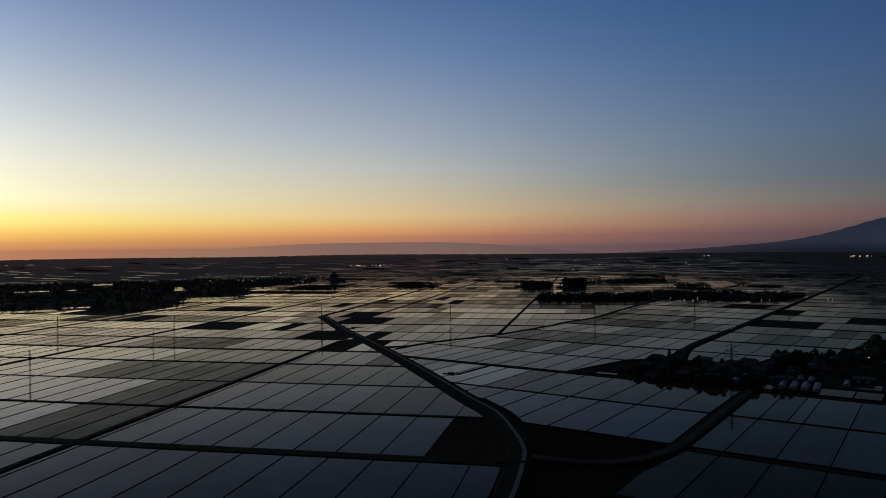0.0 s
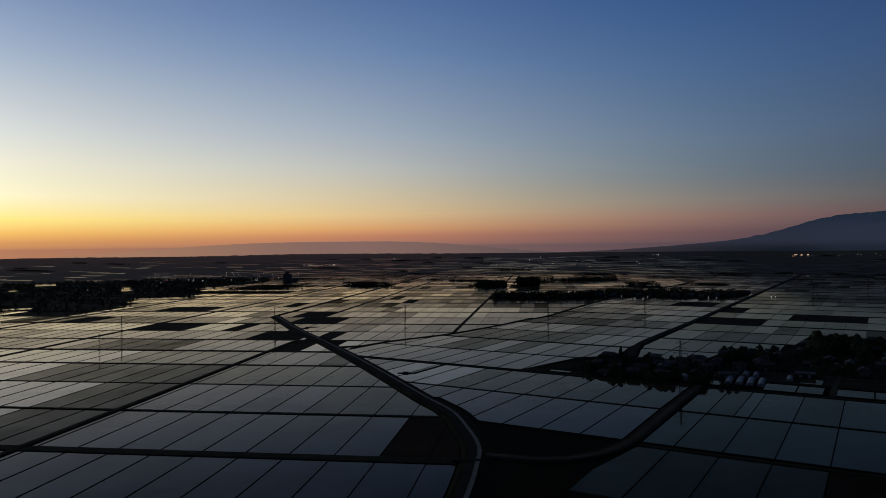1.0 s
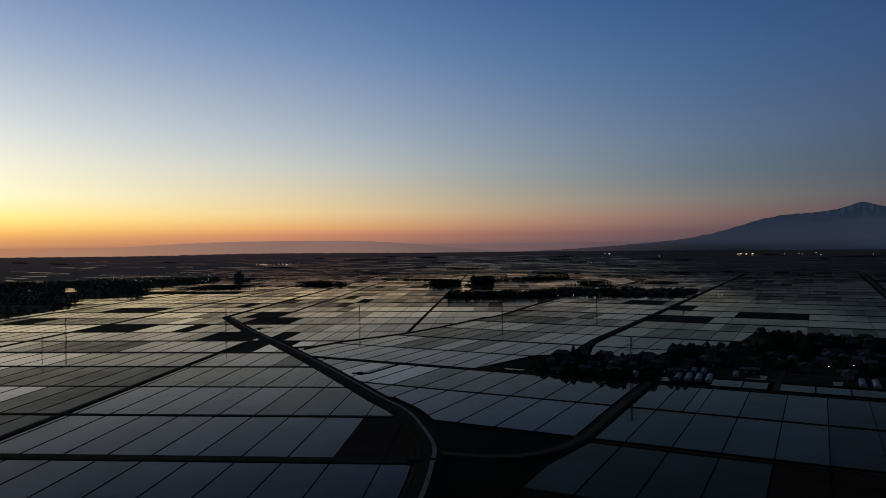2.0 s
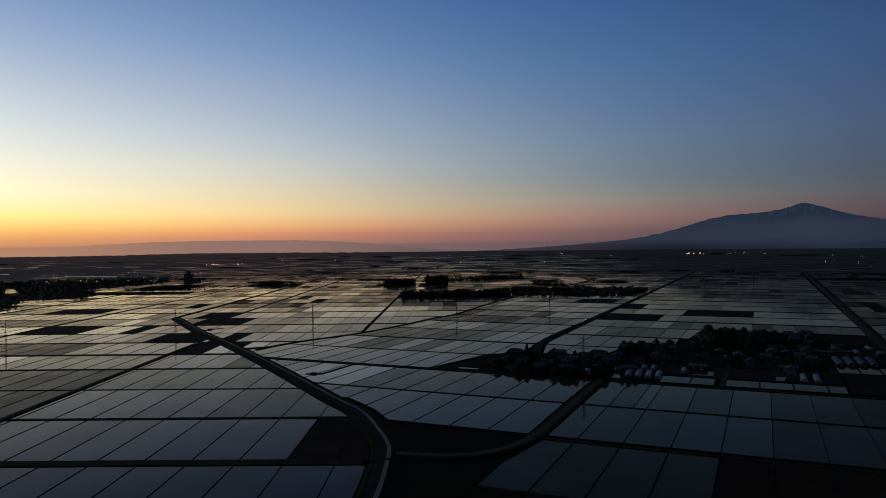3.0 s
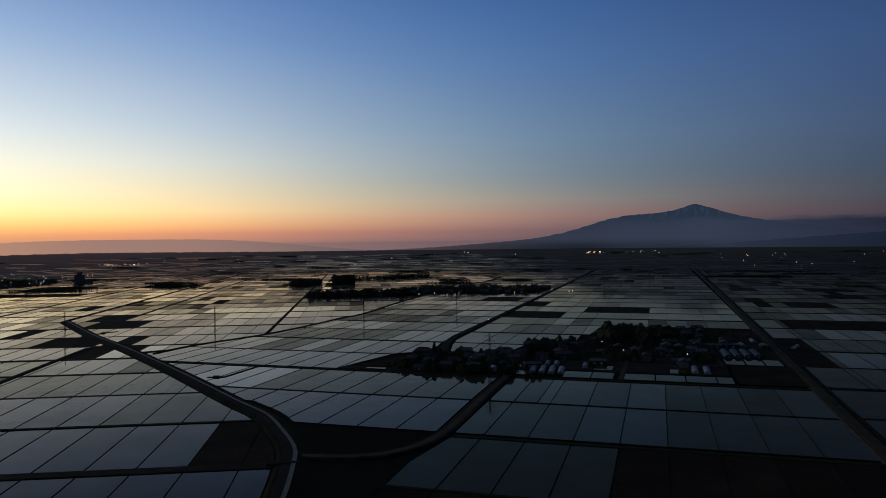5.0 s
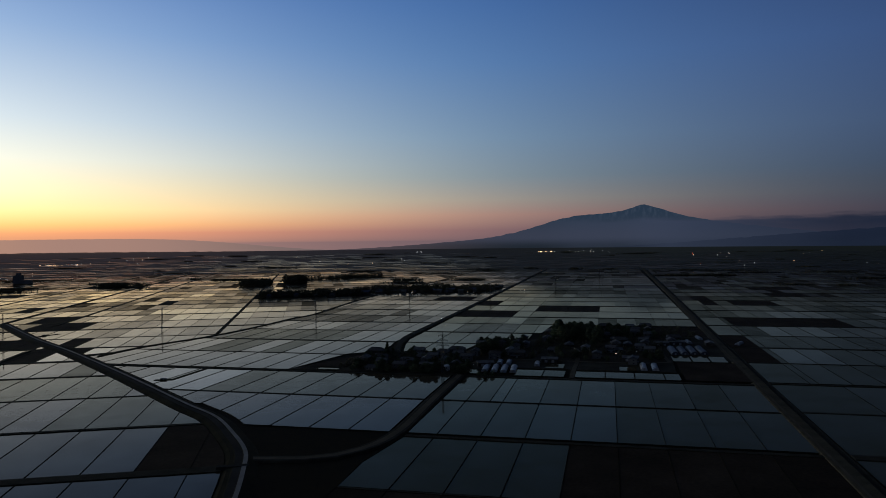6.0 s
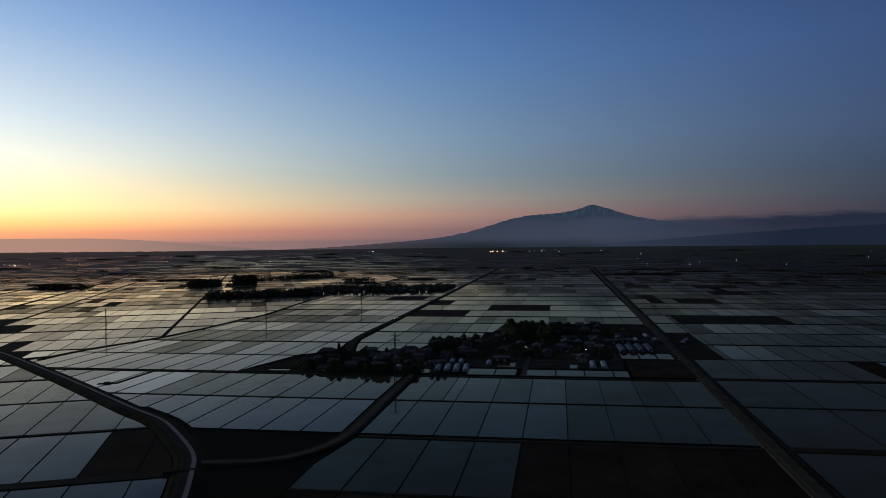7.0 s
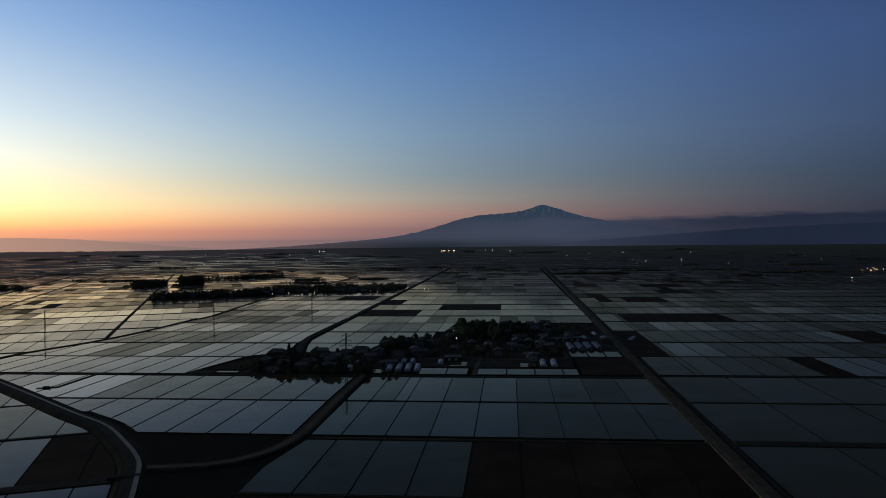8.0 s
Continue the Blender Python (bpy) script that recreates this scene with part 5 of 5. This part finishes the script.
LAMPS = [street_lamp(M_LAMP), street_lamp(M_LAMP_WHITE)]
for k, u, v in ((0, -143, 774), (1, -247, 1068), (1, -128, 680), (1, 26, 786), (0, 5, 771), (0, -39, 800), (1, -64, 861), (0, -76, 937), (0, -249, 1090)):
    m = at2(u, v, 0.5, RV.uniform(0, 360))
    first = LAMPS[k].get("label") is None
    ob = LAMPS[k] if first else copy_thing(LAMPS[k], m)
    if first:
        ob.matrix_basis = m
    tagged(ob, "lit warm street lamp on a pole" if k == 0 else "lit white street lamp on a pole", "street lamp", "street lamps")

# ---- far woods, towns and their lights ----
RW = random.Random(5)


def wood(name, outline, count, h0, h1, label):
    """Many trees of a wood in one mesh: short trunks under ragged crowns of tufts."""
    xs, ys = [p[0] for p in outline], [p[1] for p in outline]
    verts, faces = [], []
    made = 0
    while made < count:
        x, y = RW.uniform(min(xs), max(xs)), RW.uniform(min(ys), max(ys))
        near = [(x * k, y * k) for k in (1.0, 1.03, 1.06, 1.09)]
        if not inside((x, y), outline) or math.hypot(x, y) > 3100 or any(inside(p, q) for q in CLEARINGS for p in near):
            made += 0.05
            continue
        made += 1
        h = h0 + (h1 - h0) * RW.random() ** 1.5
        cone = RW.random() < 0.12
        for k in range(15):
            z = h * (0.04 + 0.86 * k / 14)
            lim = h * (0.34 * (1 - z / h) ** 0.7 if cone else 0.66 * math.sin(math.pi * min(1, 0.12 + 0.86 * z / h)) ** 0.5) * RW.uniform(0.2, 1.0)
            a = RW.uniform(0, 6.283)
            clump(verts, faces, (x + lim * math.cos(a), y + lim * math.sin(a), z), h * RW.uniform(0.13, 0.25), RW, 0.8)
        base = len(verts)
        for a in (0, 2.1, 4.2):
            verts.append((x + 0.3 * math.cos(a), y + 0.3 * math.sin(a), -0.5))
        verts.append((x, y, h * 0.6))
        faces.extend([(base, base + 1, base + 3), (base + 1, base + 2, base + 3), (base + 2, base, base + 3)])
    tagged(from_lists(name, verts, faces, M_WOODS), label, "trees", kind="stuff")


wood("west_wood", WOOD_WEST, 3900, 4, 9.5, "dark wooded town edge beyond the paddies")
wood("hamlet_thicket", [g2(*p) for p in [(-150, 790), (-60, 745), (55, 790), (58, 860), (108, 960), (108, 1035), (-75, 1035), (-85, 900)]], 400, 3, 7.5, "dark garden shrubs and hedges between the houses")
wood("spur_thicket", [g2(*p) for p in [(-270, 672), (-150, 662), (-140, 700), (-150, 780), (-250, 778)]], 260, 2.5, 6.0, "dark hedges round the outlying houses")
wood("middle_wood", WOOD_MID, 200, 9, 16, "dark windbreak trees along a far hamlet")
wood("east_wood", WOOD_EAST, 620, 5, 12, "dark trees round a far hamlet")
wood("far_wood", WOOD_FAR, 150, 9, 18, "dark far grove")
wood("tall_wood", WOOD_TALL, 70, 17, 27, "tall dark shrine grove")
wood("wood_line", WOOD_LINE, 170, 7, 14, "dark line of trees")
wood("left_wood", WOOD_LEFT, 110, 7, 12, "dark trees among far paddies")

verts, faces = [], []
for outline in GROVES:
    cx, cy = sum(p[0] for p in outline) / 5, sum(p[1] for p in outline) / 5
    if inside((cx, cy), WOOD_WEST):
        continue
    tall = RW.uniform(3.5, 7.5)
    for _ in range(int(10 + abs(area(outline)) / 45)):
        k = [RW.random() ** 1.5 for _ in outline]
        x, y = (sum(p[i] * w for p, w in zip(outline, k)) / sum(k) for i in (0, 1))
        h = tall * RW.uniform(0.5, 1.1)
        for z in (0.15, 0.4, 0.65):
            clump(verts, faces, (x + RW.uniform(-0.4, 0.4) * h, y + RW.uniform(-0.4, 0.4) * h, ground_z(x, y) + h * z), h * RW.uniform(0.28, 0.42), RW, 0.9)
tagged(from_lists("far_groves", verts, faces, M_WOODS), "low dark groves scattered over the far plain", "trees", kind="stuff")


# small houses of the far hamlets and the town's edge
def far_house(w, d, h, walls, roof):
    house = new("house")
    bm = bmesh.new()
    box(bm, -w / 2, w / 2, -d / 2, d / 2, -0.5, h)
    part("wall", bm, walls, house)
    bm = bmesh.new()
    roof_mesh(bm, w, d, h, d * 0.28, 0.7, 0.3)
    part("roof", bm, roof, house)
    bm = bmesh.new()
    box(bm, -w * 0.3, w * 0.3, -d / 2 - 0.06, -d / 2 - 0.01, 0.6, 2.2)
    part("window", bm, M_GLASS, house)
    return house


FAR_HOUSES = [far_house(12, 8, 5.4, M_WALL_B, M_TIN), far_house(15, 9, 3.4, M_WALL_A, M_TILE), far_house(20, 10, 5.0, M_WALL_B, M_TIN_BLUE)]
FAR_LABELS = ["pale two-storey house beside far trees", "low dark house with a tiled roof among far trees", "long storage hall with a bluish roof by far trees"]
RH = random.Random(8)
homes = []
for outline, many in ((WOOD_EAST, 34), (WOOD_MID, 10)):
    xs, ys = [p[0] for p in outline], [p[1] for p in outline]
    placed = 0
    for _ in range(6000):
        x, y = RH.uniform(min(xs), max(xs)), RH.uniform(min(ys), max(ys))
        if placed >= many or not inside((x, y), outline) or math.hypot(x, y) > 2600 or any(math.dist((x, y), q) < 26 for q in homes) or any(inside((x, y), q) for q in CLEARINGS):
            continue
        if inside((x * 0.965, y * 0.965), outline):      # only near the open side of the trees
            continue
        homes.append((x, y))
        placed += 1
        k = RH.choice((0, 0, 1, 1, 2))
        first = FAR_HOUSES[k].get("label") is None
        m = pose(x, y, 0, 0, 0, -(6.7 if outline is not WOOD_EAST else 29.8) + RH.choice((0, 90)) + RH.uniform(-8, 8))
        ob = FAR_HOUSES[k] if first else copy_thing(FAR_HOUSES[k], m)
        if first:
            ob.matrix_basis = m
        tagged(ob, FAR_LABELS[k], "house", "far houses")

verts, faces = [], []
for q in CLEARINGS:
    base = len(verts)
    verts += [(x, y, 0.02) for x, y in (q if area(q) > 0 else q[::-1])]
    faces.append(tuple(range(base, base + 4)))
tagged(from_lists("town_ponds", verts, faces, M_WATER_FAR), "small flooded plots among the wooded town", "rice paddies", kind="stuff")

# tall grain store at the town's edge
M_STORE = mottled("weathered_concrete", (0.15, 0.144, 0.135, 1), (0.25, 0.24, 0.222, 1), 0.9, 0.05, 0.6, 0.2)
store = new("grain_store")
bm = bmesh.new()
box(bm, -14, 14, -9, 9, -0.5, 27)
box(bm, -6, 6, -7, 7, 27, 33)
part("tower", bm, M_STORE, store)
bm = bmesh.new()
box(bm, 14.01, 40, -9, 9, -0.5, 11)
part("hall", bm, M_STORE, store)
bm = bmesh.new()
roof_mesh(bm, 12, 14, 33, 2.4, 0.4, 0.02)
part("roof", bm, M_TIN, store)
store.matrix_basis = pose(*g1(-940, 2560), 0, 0, 0, -6.7)
tagged(store, "tall grey concrete grain store at the edge of town", "building")

M_SPARK = [glow("far_white_light", (0.9, 0.95, 1.0, 1), 1.0), glow("far_amber_light", (1.0, 0.58, 0.32, 1), 1.6), glow("far_red_light", (1.0, 0.12, 0.06, 1), 1.2)]


def sparks(name, items, label):
    """Far lamps of a town: small boxes on poles, in three colours."""
    bm = bmesh.new()
    for x, y, z, w, k in items:
        n = len(bm.faces)
        box(bm, x - w / 2, x + w / 2, y - 0.4, y + 0.4, z, z + w * 0.45)
        bm.faces.ensure_lookup_table()
        for f in bm.faces[n:]:
            f.material_index = k
        box(bm, x - 0.1, x + 0.1, y - 0.1, y + 0.1, z - 3, z - 0.01)
    tagged(part(name, bm, M_SPARK), label, "lights", kind="stuff")


def cluster(a0, a1, r0, r1, n, size, warm):
    out = []
    for _ in range(n):
        a, r = radians(RW.uniform(a0, a1)), RW.uniform(r0, r1)
        x, y = r * math.sin(a), r * math.cos(a)
        out.append((x, y, ground_z(x, y) + RW.uniform(2.5, 4.5), RW.uniform(0.5, 1.0) * size, 1 if RW.random() < warm else (2 if RW.random() < 0.06 else 0)))
    return out


sparks("town_lights", cluster(-23.5, -15.5, 2650, 3500, 70, 2.0, 0.25) + cluster(-15.5, -12, 2900, 3400, 8, 2.0, 0.2) + cluster(-31, -20, 2300, 3300, 7, 1.6, 0.5) + cluster(-12.2, -10.7, 3900, 4000, 14, 3.8, 0.95) + cluster(-10.6, -9, 3900, 4000, 10, 3.8, 0.3) + cluster(-8, 1, 3900, 4500, 16, 3.0, 0.4), "scattered lights of a distant town")
sparks("foothill_lights", cluster(14.8, 15.6, 4500, 4560, 3, 5.0, 0.0) + cluster(22, 30, 4400, 4600, 14, 3.0, 0.4) + cluster(24.4, 25.5, 4450, 4480, 7, 8.0, 0.9) + cluster(32, 58, 3300, 4500, 36, 2.6, 0.5) + cluster(2, 20, 3500, 4500, 20, 2.8, 0.4), "scattered lights below the mountain")
sparks("roadside_lights", cluster(54.3, 56.4, 2850, 3100, 9, 2.6, 0.95) + cluster(53.85, 54.0, 2330, 2340, 1, 4.6, 0.0), "lights of a roadside settlement")
sparks("far_hamlet_lights", cluster(11, 24, 1690, 1790, 9, 0.8, 0.5), "few lights of a far hamlet among trees")
